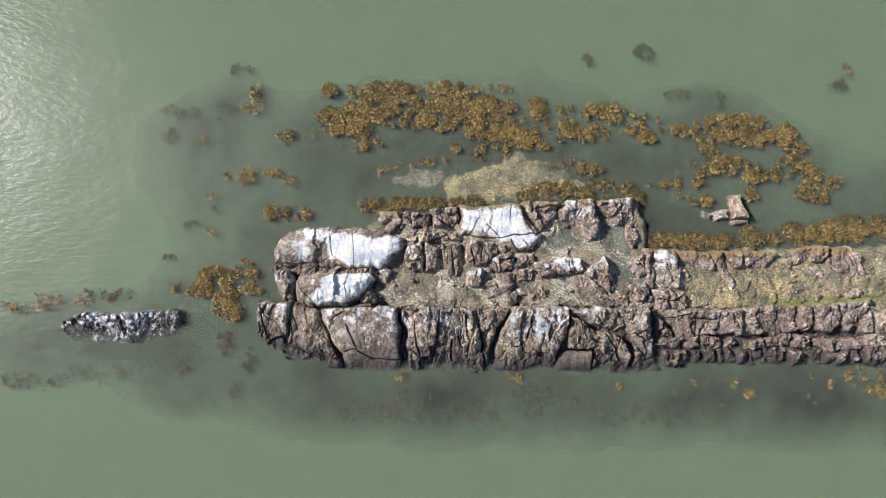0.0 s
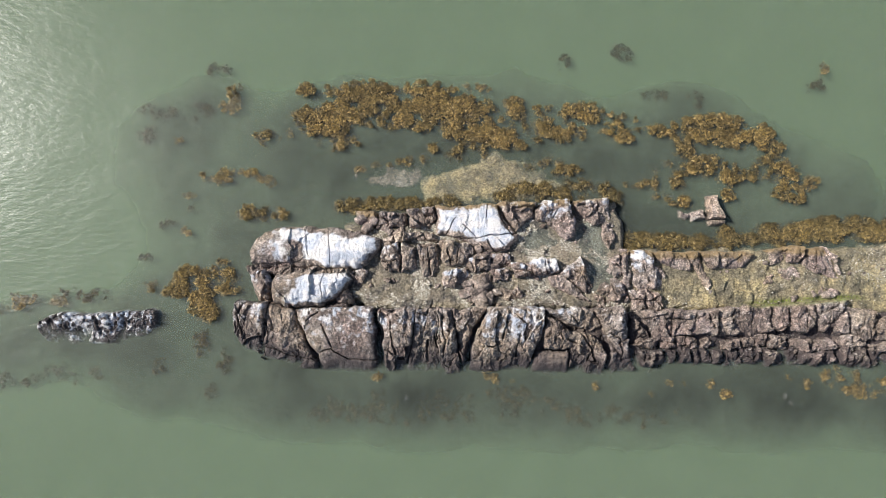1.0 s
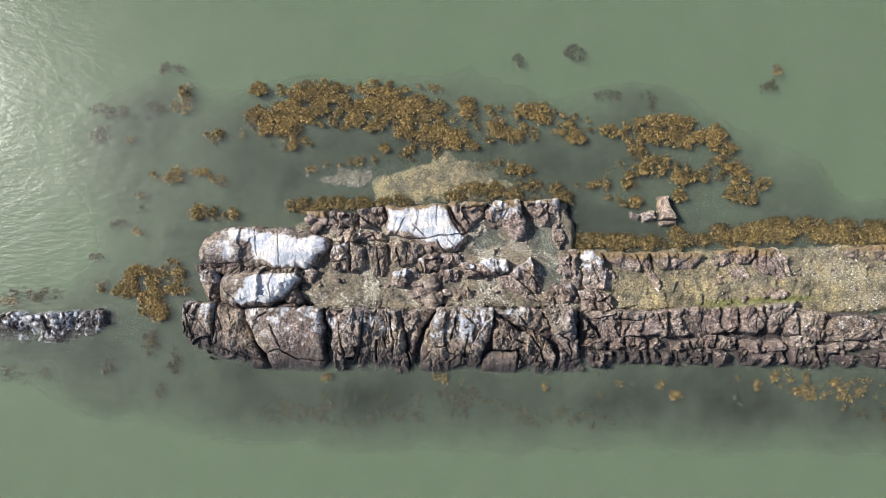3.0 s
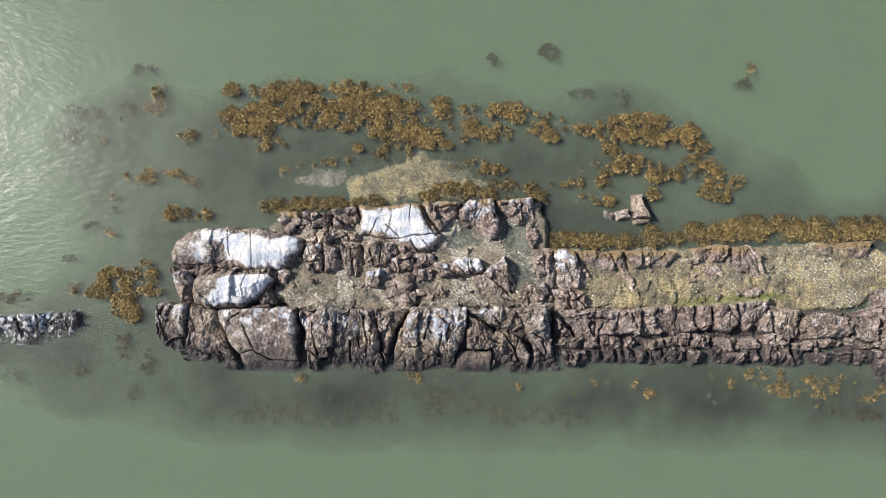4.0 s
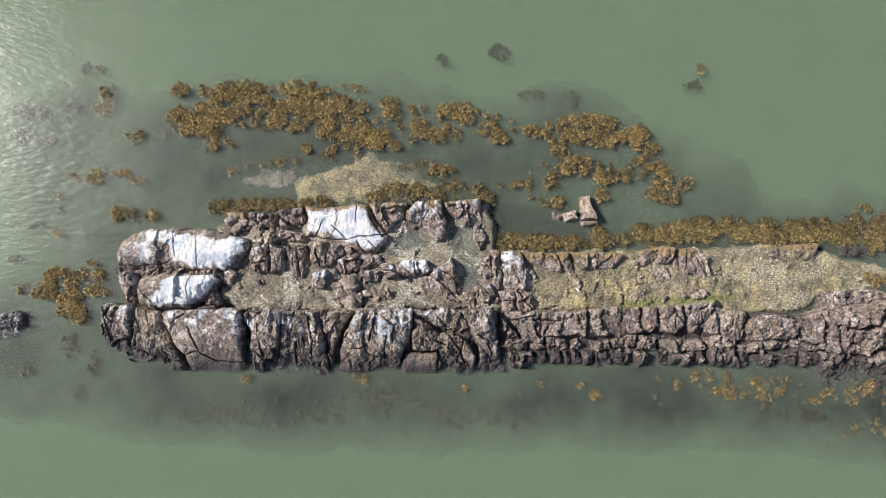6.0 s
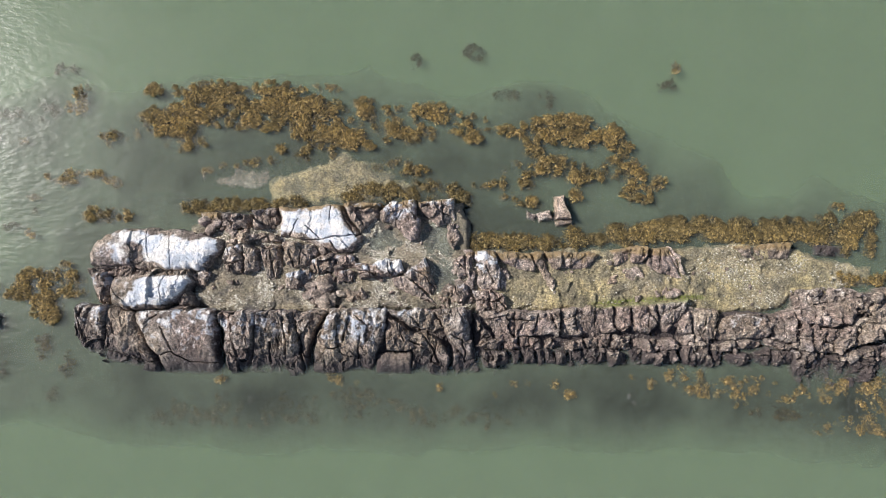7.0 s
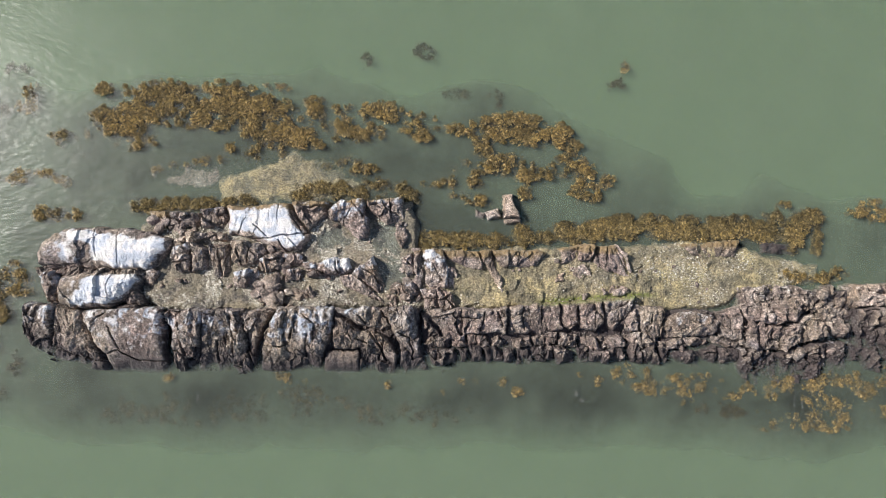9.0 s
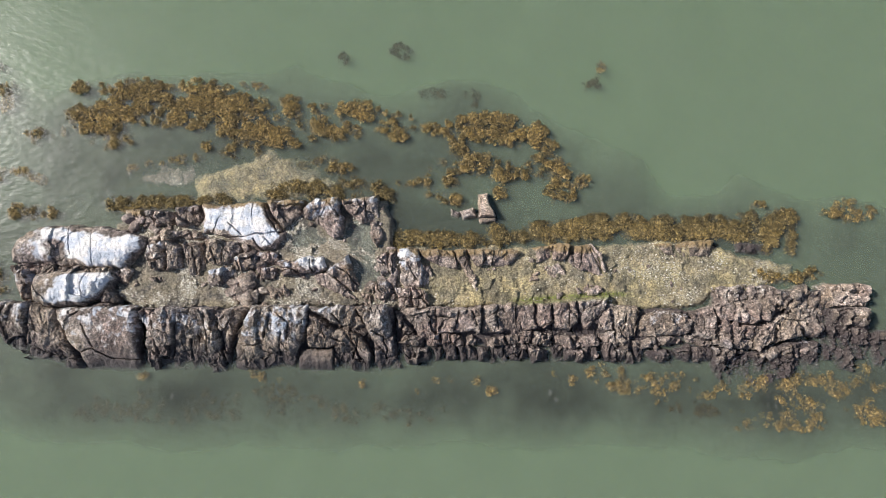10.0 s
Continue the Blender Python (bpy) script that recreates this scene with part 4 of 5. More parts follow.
rock(east_ledge, [(40.95, 2.73, 0.25), (42.49, 2.72, 0.2), (42.34, 1.4, 0.35), (40.78, 1.34, 0.45)], rough=1.2, cell=0.7, pale=2, guano_glints=0.16)
rock(east_ledge, [(39.92, 1.14, 0.45), (41.13, 1.25, 0.5), (41.39, -0.56, 0.3), (41.57, -2.8, -0.55), (40.64, -2.54, -0.5), (40.08, -0.61, 0.25)], rough=1.5, cell=0.6, guano_glints=0.16)
rock(east_ledge, [(41.2, 1.25, 0.5), (42.41, 1.3, 0.35), (42.53, -0.52, 0.2), (42.83, -2.82, -0.55), (41.64, -2.8, -0.55), (41.46, -0.56, 0.3)], rough=1.5, cell=0.6, guano_glints=0.16)
rock(east_ledge, [(42.61, -0.24, 0.2), (44.68, -0.1, 0.2), (45.55, -2.55, -0.55), (43.01, -2.75, -0.55)], rough=1.5, cell=0.6, guano_glints=0.16)
rock(west_dome, [(-10.6, 2.29, 1.3), (-10.58, 2.98, 1.3), (-10.29, 3.68, 1.3), (-9.72, 4.33, 1.3), (-8.82, 4.64, 1.3), (-6.89, 4.68, 1.3), (-4.65, 4.6, 1.3), (-3.02, 4.35, 1.3), (-2.52, 4.09, 1.3), (-2.69, 3.43, 1.3), (-3.27, 2.72, 1.3), (-3.98, 2.11, 1.3), (-5.35, 2.16, 1.3), (-7.75, 2.2, 1.3), (-9.96, 2.04, 1.3)], edge=1.25, drop=0.75, cell=7, rough=0.5, guano_glints=1.0, cuts=[(-7.29, 4.49, -7.08, 3.95, 0.07), (-7.08, 3.95, -6.94, 2.85, 0.07), (-5.72, 4.59, -5.5, 2.36, 0.05), (-10.31, 2.17, -7.59, 2.45, 0.1), (-7.59, 2.45, -7.1, 2.74, 0.08)])
rock(west_dome, [(-10.89, 2.14, 0.45), (-9.32, 2.25, 0.75), (-6.84, 2.2, 0.9), (-4.58, 2.11, 0.95), (-4.35, 1.89, 0.8), (-6.14, 1.75, 0.8), (-9.57, 1.69, 0.7), (-10.72, 1.79, 0.45)], cell=0.8, gap=0, rough=1.0)
rock(south_dome, [(-9.2, 1.11, 1.5), (-8.94, 1.73, 1.5), (-7.66, 1.85, 1.5), (-5.8, 2.03, 1.5), (-4.61, 1.97, 1.5), (-4.28, 1.65, 1.5), (-4.55, 1.03, 1.5), (-5.05, 0.34, 1.5), (-6.16, -0.15, 1.5), (-8.19, -0.23, 1.5), (-9.04, -0.03, 1.5)], edge=1.1, drop=0.8, cell=7, rough=0.5, guano_glints=1.0, cuts=[(-5.87, 1.99, -5.99, 1.24, 0.06), (-5.99, 1.24, -5.83, -0.03, 0.06), (-4.95, 1.96, -4.38, 1.51, 0.07)])
rock(south_dome, [(-10.71, 1.93, 0.5), (-9.65, 1.84, 0.9), (-9.38, 1.13, 1.0), (-9.3, 0.04, 0.9), (-10.03, 0.15, 0.45), (-10.46, 0.93, 0.4)], cell=1.6, guano_glints=0.6, edge=0.4, drop=0.3, pale=2)
rock(south_dome, [(-9.37, -0.07, 0.7), (-8.36, -0.23, 0.8), (-6.01, -0.21, 0.8), (-4.5, -0.04, 0.7), (-4.45, -0.25, 0.4), (-9.52, -0.45, 0.4)], cell=0.9, gap=0)
rock(south_dome, [(-5.17, 0.27, 0.7), (-4.6, 0.98, 0.85), (-4.18, 0.59, 0.6), (-4.19, 0.04, 0.4), (-5.06, -0.1, 0.5)], cell=1.5, edge=0.3, drop=0.2)
rock(middle_ledge, [(-4.48, 1.88, 0.85), (-3.74, 2.39, 0.9), (-3.33, 2.21, 0.8), (-3.42, 1.39, 0.5), (-4.09, 1.08, 0.5)], cell=1.5, guano_glints=0.35, edge=0.35, drop=0.25, pale=2)
rock(middle_ledge, [(-4.42, 5.91, 0.35), (-2.97, 5.76, 0.5), (-2.86, 5.09, 0.5), (-3.84, 5.15, 0.35)], cell=1.0, guano_glints=0.4, crust=1.0, pale=2)
rock(middle_ledge, [(-2.87, 5.81, 0.7), (-1.25, 5.86, 0.78), (-1.14, 5.03, 0.72), (-2.13, 4.86, 0.62), (-2.84, 4.97, 0.6)], cell=1.0, guano_glints=0.25, pale=2, cuts=[(-2.31, 5.83, -2.12, 4.85, 0.1), (-1.74, 5.71, -1.5, 5.02, 0.06)])
rock(middle_ledge, [(-1.01, 6.04, 0.8), (0.7, 6.2, 0.88), (0.69, 5.51, 0.82), (-0.02, 4.93, 0.7), (-0.8, 5.01, 0.66)], cell=1.1, guano_glints=0.25, edge=0.3, drop=0.2, pale=2, cuts=[(0.21, 5.99, 0.04, 5.28, 0.06)])
rock(middle_ledge, [(0.79, 6.2, 1.1), (3.0, 6.41, 1.2), (4.44, 6.58, 1.2), (5.25, 5.28, 1.2), (5.93, 4.81, 1.05), (5.84, 4.33, 1.0), (5.38, 3.8, 0.9), (4.36, 3.55, 0.9), (3.1, 4.0, 1.08), (1.56, 4.45, 1.1), (0.85, 4.58, 0.95)], cell=7, rough=0.55, guano_glints=0.97, crust=1.0, edge=0.75, drop=0.42, pale=2, cuts=[(0.87, 4.43, 3.25, 4.39, 0.06), (3.25, 4.39, 5.89, 4.84, 0.06), (4.45, 6.6, 4.83, 5.67, 0.07), (4.83, 5.67, 5.55, 4.69, 0.07), (1.99, 5.59, 1.42, 4.45, 0.05), (3.9, 6.44, 3.82, 5.67, 0.04), (3.98, 4.28, 4.56, 3.54, 0.09), (2.43, 5.12, 3.29, 4.46, 0.05)])
rock(middle_ledge, [(4.58, 6.65, 1.0), (5.76, 6.77, 1.0), (6.99, 6.66, 0.9), (6.85, 5.97, 0.8), (6.21, 5.32, 0.7), (5.79, 5.03, 0.9), (5.39, 5.39, 1.0)], cell=1.2, guano_glints=0.35, crust=1.0, edge=0.35, drop=0.25, pale=2)
rock(middle_ledge, [(6.96, 6.23, 0.95), (7.64, 6.89, 0.95), (9.02, 7.0, 1.0), (9.18, 6.31, 1.0), (9.39, 5.49, 0.9), (9.38, 4.69, 0.6), (8.95, 4.47, 0.5), (8.35, 4.77, 0.75), (7.72, 5.54, 0.85), (6.93, 5.77, 0.7)], cell=1.7, guano_glints=0.62, crust=1.0, edge=0.5, drop=0.32, pale=2, cuts=[(8.64, 6.53, 9.22, 5.85, 0.06), (8.37, 6.31, 7.96, 5.8, 0.05)])
rock(middle_ledge, [(9.35, 6.93, 0.9), (11.48, 7.2, 0.85), (11.6, 6.0, 0.7), (11.27, 5.45, 0.5), (10.58, 5.62, 0.6), (9.72, 6.28, 0.85)], cell=1.3, guano_glints=0.35, crust=1.0, pale=2, cuts=[(10.63, 7.08, 10.75, 6.27, 0.07), (10.75, 6.27, 10.95, 5.44, 0.08)])
rock(middle_ledge, [(11.03, 5.4, 0.5), (11.59, 5.8, 0.6), (11.85, 4.8, 0.5), (11.52, 4.09, 0.45), (11.19, 4.71, 0.45)], cell=1.5, pale=2)
rock(middle_ledge, [(-2.8, 3.91, 0.65), (-1.48, 4.64, 0.62), (0.7, 4.61, 0.72), (0.79, 4.18, 0.82), (-1.08, 4.07, 0.82), (-2.37, 3.56, 0.82)], cell=1.1, guano_glints=0.1, edge=0.3, drop=0.2, pale=2)
rock(middle_ledge, [(-2.58, 3.18, 1.1), (-2.19, 3.71, 1.12), (-1.66, 3.85, 1.05), (-1.25, 3.17, 1.0), (-1.32, 2.23, 0.62), (-2.5, 2.08, 0.6)], cell=1.6, guano_glints=0.5, edge=0.35, drop=0.25, pale=2, cuts=[(-2.51, 2.71, -1.35, 2.9, 0.06)])
rock(middle_ledge, [(-1.4, 4.0, 1.0), (-0.44, 3.62, 1.0), (-0.3, 2.26, 0.7), (-1.18, 2.17, 0.6), (-1.19, 3.18, 0.95)], cell=1.3, guano_glints=0.35, edge=0.25, drop=0.2, pale=2)
rock(middle_ledge, [(-0.29, 3.98, 0.95), (0.82, 3.89, 0.95), (1.1, 2.6, 0.7), (0.73, 1.77, 0.38), (-0.01, 1.88, 0.38), (-0.15, 2.89, 0.8)], cell=1.1, guano_glints=0.2, edge=0.25, drop=0.2, pale=2, cuts=[(0.32, 3.61, 0.54, 2.02, 0.09)])
rock(middle_ledge, [(1.02, 4.07, 0.98), (2.89, 4.0, 1.0), (3.32, 3.5, 0.9), (2.66, 2.8, 0.75), (1.49, 2.58, 0.72), (1.2, 3.11, 0.9)], cell=1.2, guano_glints=0.25, edge=0.25, drop=0.2, pale=2, cuts=[(1.58, 3.65, 1.76, 2.75, 0.07), (2.23, 3.95, 2.17, 2.91, 0.05)])
rock(middle_ledge, [(2.68, 3.07, 0.8), (3.81, 3.42, 0.85), (4.22, 2.79, 0.7), (3.38, 2.14, 0.58), (2.7, 2.46, 0.62)], cell=0.7, guano_glints=0.45, pale=2)
rock(middle_ledge, [(1.27, 2.18, 0.85), (2.74, 2.51, 0.92), (3.04, 1.98, 0.78), (2.37, 1.17, 0.45), (1.46, 1.37, 0.55)], cell=2.0, guano_glints=0.62, edge=0.45, drop=0.32, pale=2)
rock(middle_ledge, [(2.66, 1.14, 0.72), (3.28, 1.95, 0.82), (3.91, 1.81, 0.75), (3.77, 0.84, 0.5), (2.97, 0.22, 0.42)], cell=1.6, guano_glints=0.3, edge=0.4, drop=0.3, pale=2)
rock(middle_ledge, [(2.97, 0.22, 0.5), (3.71, 0.7, 0.55), (4.13, 0.58, 0.5), (3.94, 0.09, 0.45)], cell=0.8, guano_glints=0.4, edge=0.2, pale=2)
rock(middle_ledge, [(4.19, 3.39, 0.62), (5.4, 3.57, 0.68), (5.51, 2.79, 0.5), (4.4, 2.61, 0.48)], cell=0.6, guano_glints=0.35, pale=2)
rock(middle_ledge, [(4.4, 2.46, 0.6), (5.37, 2.64, 0.6), (5.48, 1.89, 0.4), (4.51, 1.64, 0.4)], cell=0.6, guano_glints=0.4, pale=2)
rock(middle_ledge, [(5.48, 2.89, 1.0), (6.91, 3.15, 1.05), (8.22, 3.2, 1.05), (8.53, 2.57, 0.9), (7.87, 2.21, 0.75), (5.94, 2.06, 0.72)], cell=2.0, guano_glints=0.78, edge=0.5, drop=0.35, pale=2, cuts=[(6.31, 3.0, 6.47, 2.18, 0.05), (7.55, 3.12, 7.71, 2.3, 0.05)])
rock(middle_ledge, [(8.53, 2.47, 0.9), (9.03, 2.9, 0.95), (9.7, 3.44, 1.0), (10.13, 2.68, 0.78), (10.69, 1.74, 0.5), (10.37, 1.04, 0.4), (9.59, 1.69, 0.65)], cell=1.6, guano_glints=0.4, gap=0.08, edge=0.3, drop=0.2, pale=2, cuts=[(9.1, 2.78, 9.73, 2.39, 0.06), (9.73, 2.39, 10.44, 1.66, 0.06)])
rock(middle_ledge, [(7.74, 2.17, 0.62), (8.69, 2.38, 0.75), (9.56, 1.62, 0.62), (10.85, 0.37, 0.5), (9.29, 1.06, 0.46), (7.99, 1.57, 0.48)], cell=2.5, rough=0.8, guano_glints=0.05, pale=2)
rock(middle_ledge, [(4.93, 1.3, 0.6), (6.06, 1.58, 0.72), (6.44, 0.95, 0.55), (5.74, 0.33, 0.4), (5.04, 0.48, 0.4)], cell=1.8, guano_glints=0.15, edge=0.4, drop=0.28, pale=2)
rock(middle_ledge, [(11.16, 1.75, 0.7), (12.28, 2.04, 0.78), (12.64, 1.33, 0.6), (12.29, 0.81, 0.4), (11.42, 0.56, 0.4)], cell=1.2, guano_glints=0.3, edge=0.3, drop=0.2, pale=2)
rock(middle_ledge, [(11.49, 3.31, 0.5), (12.1, 3.82, 0.52), (12.41, 2.72, 0.45), (11.95, 2.32, 0.4)], cell=1.0, guano_glints=0.2, pale=2)
rock(middle_ledge, [(10.65, 1.26, 0.55), (11.24, 1.07, 0.55), (11.34, 0.46, 0.5), (10.85, 0.37, 0.5)], cell=1.0, guano_glints=0.25, pale=2)
rock(rear_ledge, [(12.34, 3.99, 0.6), (12.76, 4.0, 0.7), (12.96, 2.3, 0.66), (12.71, 1.77, 0.5), (12.32, 2.63, 0.5)], cell=1.4, crust=1.0, pale=2)
rock(rear_ledge, [(12.83, 3.92, 0.75), (14.08, 3.97, 0.8), (14.43, 2.87, 0.8), (14.38, 1.73, 0.5), (13.59, 1.49, 0.55), (13.08, 1.96, 0.7)], cell=2.4, guano_glints=0.68, crust=1.0, edge=0.45, drop=0.3, pale=2, cuts=[(13.53, 3.02, 14.12, 2.0, 0.05)])
rock(rear_ledge, [(14.15, 3.98, 0.7), (16.31, 4.06, 0.7), (16.6, 3.21, 0.5), (16.52, 2.79, 0.4), (15.13, 3.08, 0.55), (14.52, 3.4, 0.7)], cell=2.4, rough=0.9, crust=1.0, edge=0.25, pale=2)
rock(rear_ledge, [(14.37, 3.05, 0.6), (15.01, 2.8, 0.52), (15.14, 2.04, 0.36), (14.71, 1.33, 0.4), (14.41, 1.73, 0.5)], cell=0.8, pale=2)
rock(rear_ledge, [(12.89, 1.57, 0.5), (13.93, 1.68, 0.58), (14.37, 1.04, 0.5), (14.88, 0.43, 0.42), (13.14, 0.37, 0.42)], cell=0.7, guano_glints=0.3, pale=2, cuts=[(13.79, 1.57, 13.97, 0.44, 0.08), (13.12, 0.99, 14.86, 0.99, 0.07)])
rock(rear_ledge, [(13.99, 1.72, 0.55), (14.85, 1.33, 0.5), (14.95, 0.51, 0.4), (14.44, 1.04, 0.5)], cell=0.6, guano_glints=0.2, pale=2)
rock(rear_ledge, [(16.49, 4.0, 0.72), (17.11, 4.09, 0.72), (17.36, 3.16, 0.62), (17.89, 2.14, 0.52), (18.15, 1.67, 0.45), (17.65, 1.33, 0.35), (17.27, 2.12, 0.45), (16.74, 3.14, 0.55)], cell=1.8, guano_glints=0.1, crust=1.0, edge=0.3, drop=0.2, pale=2)
rock(rear_ledge, [(17.25, 4.1, 0.7), (18.89, 4.09, 0.7), (20.55, 4.08, 0.65), (20.34, 3.63, 0.5), (20.02, 3.21, 0.4), (18.96, 3.06, 0.45), (17.66, 3.08, 0.5)], cell=2.6, rough=0.9, crust=1.0, edge=0.25, pale=2, cuts=[(18.92, 4.07, 18.77, 3.08, 0.05)])
rock(rear_ledge, [(21.25, 4.33, 0.6), (22.4, 4.51, 0.62), (22.55, 3.64, 0.5), (21.52, 3.47, 0.42)], cell=1.6, crust=1.0, edge=0.25, pale=2)
rock(rear_ledge, [(22.5, 4.51, 0.66), (23.72, 4.55, 0.66), (23.32, 3.71, 0.5), (22.63, 3.61, 0.48)], cell=1.4, crust=1.0, edge=0.25, pale=2)
rock(rear_ledge, [(23.83, 4.56, 0.66), (24.82, 4.6, 0.62), (25.34, 3.99, 0.56), (26.07, 2.52, 0.3), (25.26, 2.8, 0.4), (24.33, 3.08, 0.45), (23.54, 3.61, 0.5)], cell=1.6, crust=1.0, guano_glints=0.1, edge=0.25, pale=2, cuts=[(24.37, 4.49, 24.24, 3.22, 0.07), (24.93, 4.44, 25.58, 2.85, 0.08)])
rock(rear_ledge, [(24.93, 4.57, 0.6), (25.41, 4.17, 0.55), (26.3, 2.67, 0.25), (26.12, 2.46, 0.25), (25.43, 3.96, 0.5)], cell=1.0, pale=2)
rock(rear_ledge, [(21.94, 3.13, 0.46), (23.11, 3.52, 0.5), (23.43, 2.7, 0.42), (22.5, 2.28, 0.36)], cell=1.0, rough=0.8, edge=0.3, drop=0.2, pale=2)
rock(rear_ledge, [(21.18, 2.76, 0.4), (21.81, 2.99, 0.42), (21.7, 2.22, 0.34), (21.1, 2.27, 0.34)], cell=0.8, rough=0.8, pale=2)
rock(rear_ledge, [(23.93, 1.95, 0.42), (24.83, 2.26, 0.44), (25.83, 1.88, 0.4), (25.14, 1.5, 0.36), (24.09, 1.54, 0.36)], cell=0.8, rough=0.9, pale=2)
rock(east_slab, [(29.02, 4.91, 0.3), (32.67, 5.2, 0.3), (33.27, 4.37, 0.15), (30.15, 4.04, 0.15)], cell=1.2, crust=1.0)
rock(sunken_slab, [(34.2, 5.22, -0.05), (36.38, 5.12, -0.05), (36.39, 4.4, -0.1), (34.22, 4.5, -0.1)], cell=1.2)
rock(sunken_shelf, [(-7.08, 8.38, -0.31), (-3.48, 9.11, -0.31), (0.14, 9.69, -0.31), (2.77, 9.64, -0.31), (0.92, 8.46, -0.31), (-0.86, 7.51, -0.31), (-3.77, 7.55, -0.31)], cell=2.2, rough=0.25, edge=0.5, drop=0.25, pale=2)
rock(west_outlier, [(-23.93, -1.94, 0.0), (-22.8, -1.36, 0.2), (-20.09, -1.12, 0.24), (-20.29, -1.9, 0.18), (-20.8, -3.02, -0.28), (-23.29, -3.04, -0.28)], cell=0.45, rough=0.85, guano_glints=0.8)
rock(west_outlier, [(-20.02, -1.12, 0.24), (-18.27, -0.95, 0.24), (-18.28, -1.99, 0.18), (-18.66, -2.93, -0.25), (-20.7, -3.01, -0.28), (-20.19, -1.89, 0.18)], cell=0.45, rough=0.85, guano_glints=0.8)
rock(west_outlier, [(-18.2, -0.94, 0.24), (-16.4, -0.84, 0.2), (-16.23, -1.71, 0.1), (-17.1, -2.52, -0.25), (-18.56, -2.86, -0.25), (-18.21, -1.99, 0.18)], cell=0.45, rough=0.85, guano_glints=0.8)
rock(boulder_a, [(17.91, 7.58, 0.35), (18.3, 7.74, 0.35), (18.73, 6.44, 0.5), (18.69, 6.31, 0.45), (17.85, 6.27, 0.5), (17.85, 6.77, 0.45)], cell=6, rough=0.16, edge=0.06, drop=0.04, gap=0, pale=True)
rock(boulder_d, [(17.93, 6.14, 0.2), (18.85, 6.21, 0.2), (18.82, 5.9, 0.1), (17.94, 5.86, 0.1)], cell=3, rough=0.3, edge=0.1, drop=0.08, pale=2)
rock(boulder_b, [(16.67, 6.47, 0.25), (17.41, 6.79, 0.25), (17.66, 6.23, 0.25), (16.88, 6.05, 0.25)], cell=2, rough=0.4, edge=0.15, drop=0.1, pale=True)
rock(boulder_c, [(16.1, 6.69, 0.1), (16.73, 6.36, 0.1), (16.52, 6.06, 0.1), (16.17, 6.26, 0.1)], cell=2, rough=0.4, edge=0.15, drop=0.1)


# ---- seaweed ----
def build_weed(cx, cy, rx, ry, level, seed, fringe=False):
    """A raft of bladder wrack: tufts of forked fronds that spread from their holdfasts."""
    rng = np.random.default_rng(seed)
    if not fringe:
        rx, ry = 0.92 * rx, 0.88 * ry
    count = max(14, int(rx * ry * math.pi * (100 if level > -0.09 else 60)))
    r, a = np.sqrt(rng.random(count)) * (1.3 if fringe else 1.5), rng.random(count) * 2 * math.pi
    tx, ty = cx + rx * r * np.cos(a), cy + ry * r * np.sin(a)
    patchy = 0.45 if fringe else 1.0
    dense = 1.0 - r + patchy * (1.35 * fbm(tx, ty, 301, 0.8, 3) + 1.0 * fbm(tx, ty, 302, 0.34, 2) + 0.04)
    keep = dense > (-0.25 if fringe else -0.5)
    tx, ty, dense = tx[keep], ty[keep], dense[keep]
    per = 22
    n = len(tx) * per
    bx, by = np.repeat(tx, per), np.repeat(ty, per)
    tuft = np.repeat(rng.random(len(tx)), per)
    way = rng.random(n) * 2 * math.pi
    size = (0.06 + 0.15 * rng.random(n)) * (0.7 + 0.6 * tuft)
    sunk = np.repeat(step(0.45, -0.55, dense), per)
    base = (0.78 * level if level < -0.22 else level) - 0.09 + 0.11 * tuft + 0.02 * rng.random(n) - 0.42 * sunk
    rise = (0.01 + 0.16 * rng.random(n)) * (1.0 if level > -0.03 else 0.7)
    wide = 0.006 + 0.008 * rng.random(n)
    bend = (rng.random(n) - 0.5) * 1.2
    # a frond: a stalk, then two tips that fork from it
    rows = []
    for along, side, half in ((0.0, 0, 0.5), (0.45, 0, 0.9), (0.7, 0, 1.2), (1.0, -0.42, 0.9), (1.0, 0.42, 0.9)):
        ang = way + bend * along
        ox, oy = bx + size * along * np.cos(ang), by + size * along * np.sin(ang)
        px, py = -np.sin(ang), np.cos(ang)
        ox, oy = ox + px * size * side * 0.6, oy + py * size * side * 0.6
        oz = base + rise * math.sin(along * 2.2)
        for s in (-1, 1):
            rows.append(np.stack([ox + s * px * wide * half, oy + s * py * wide * half, oz + s * 0.4 * wide * half], -1))
    verts = np.stack(rows, 1).reshape(-1, 3)
    k = 10 * np.arange(n)[:, None]
    quads = np.stack([k + np.array(q) for q in ((0, 1, 3, 2), (2, 3, 5, 4), (4, 5, 7, 6), (4, 5, 9, 8))], 1).reshape(-1, 4)
    # lower fronds get a darker tone, which paints the dimming by murky water
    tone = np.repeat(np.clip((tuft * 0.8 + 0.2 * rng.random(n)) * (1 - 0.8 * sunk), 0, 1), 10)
    # 0 takes the painted shade of the tuft's inside, 1 the frond's own colour
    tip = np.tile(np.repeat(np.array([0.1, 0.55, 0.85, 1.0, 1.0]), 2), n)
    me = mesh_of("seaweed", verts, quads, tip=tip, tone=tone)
    me.materials.append(FRINGE_WEED if fringe else WEED if level > -0.22 else DIMMED_WEED)
    if fringe:
        label = "olive-brown wrack hanging along the rock ledge"
    elif level > -0.03:
        label = "golden-brown bladder wrack floating in a ragged raft"
    else:
        label = "brown seaweed clump sunk in cloudy water, its colour darkened for murk"
    tagged(new("seaweed", me), label, "seaweed", group="seaweed rafts", kind="stuff")


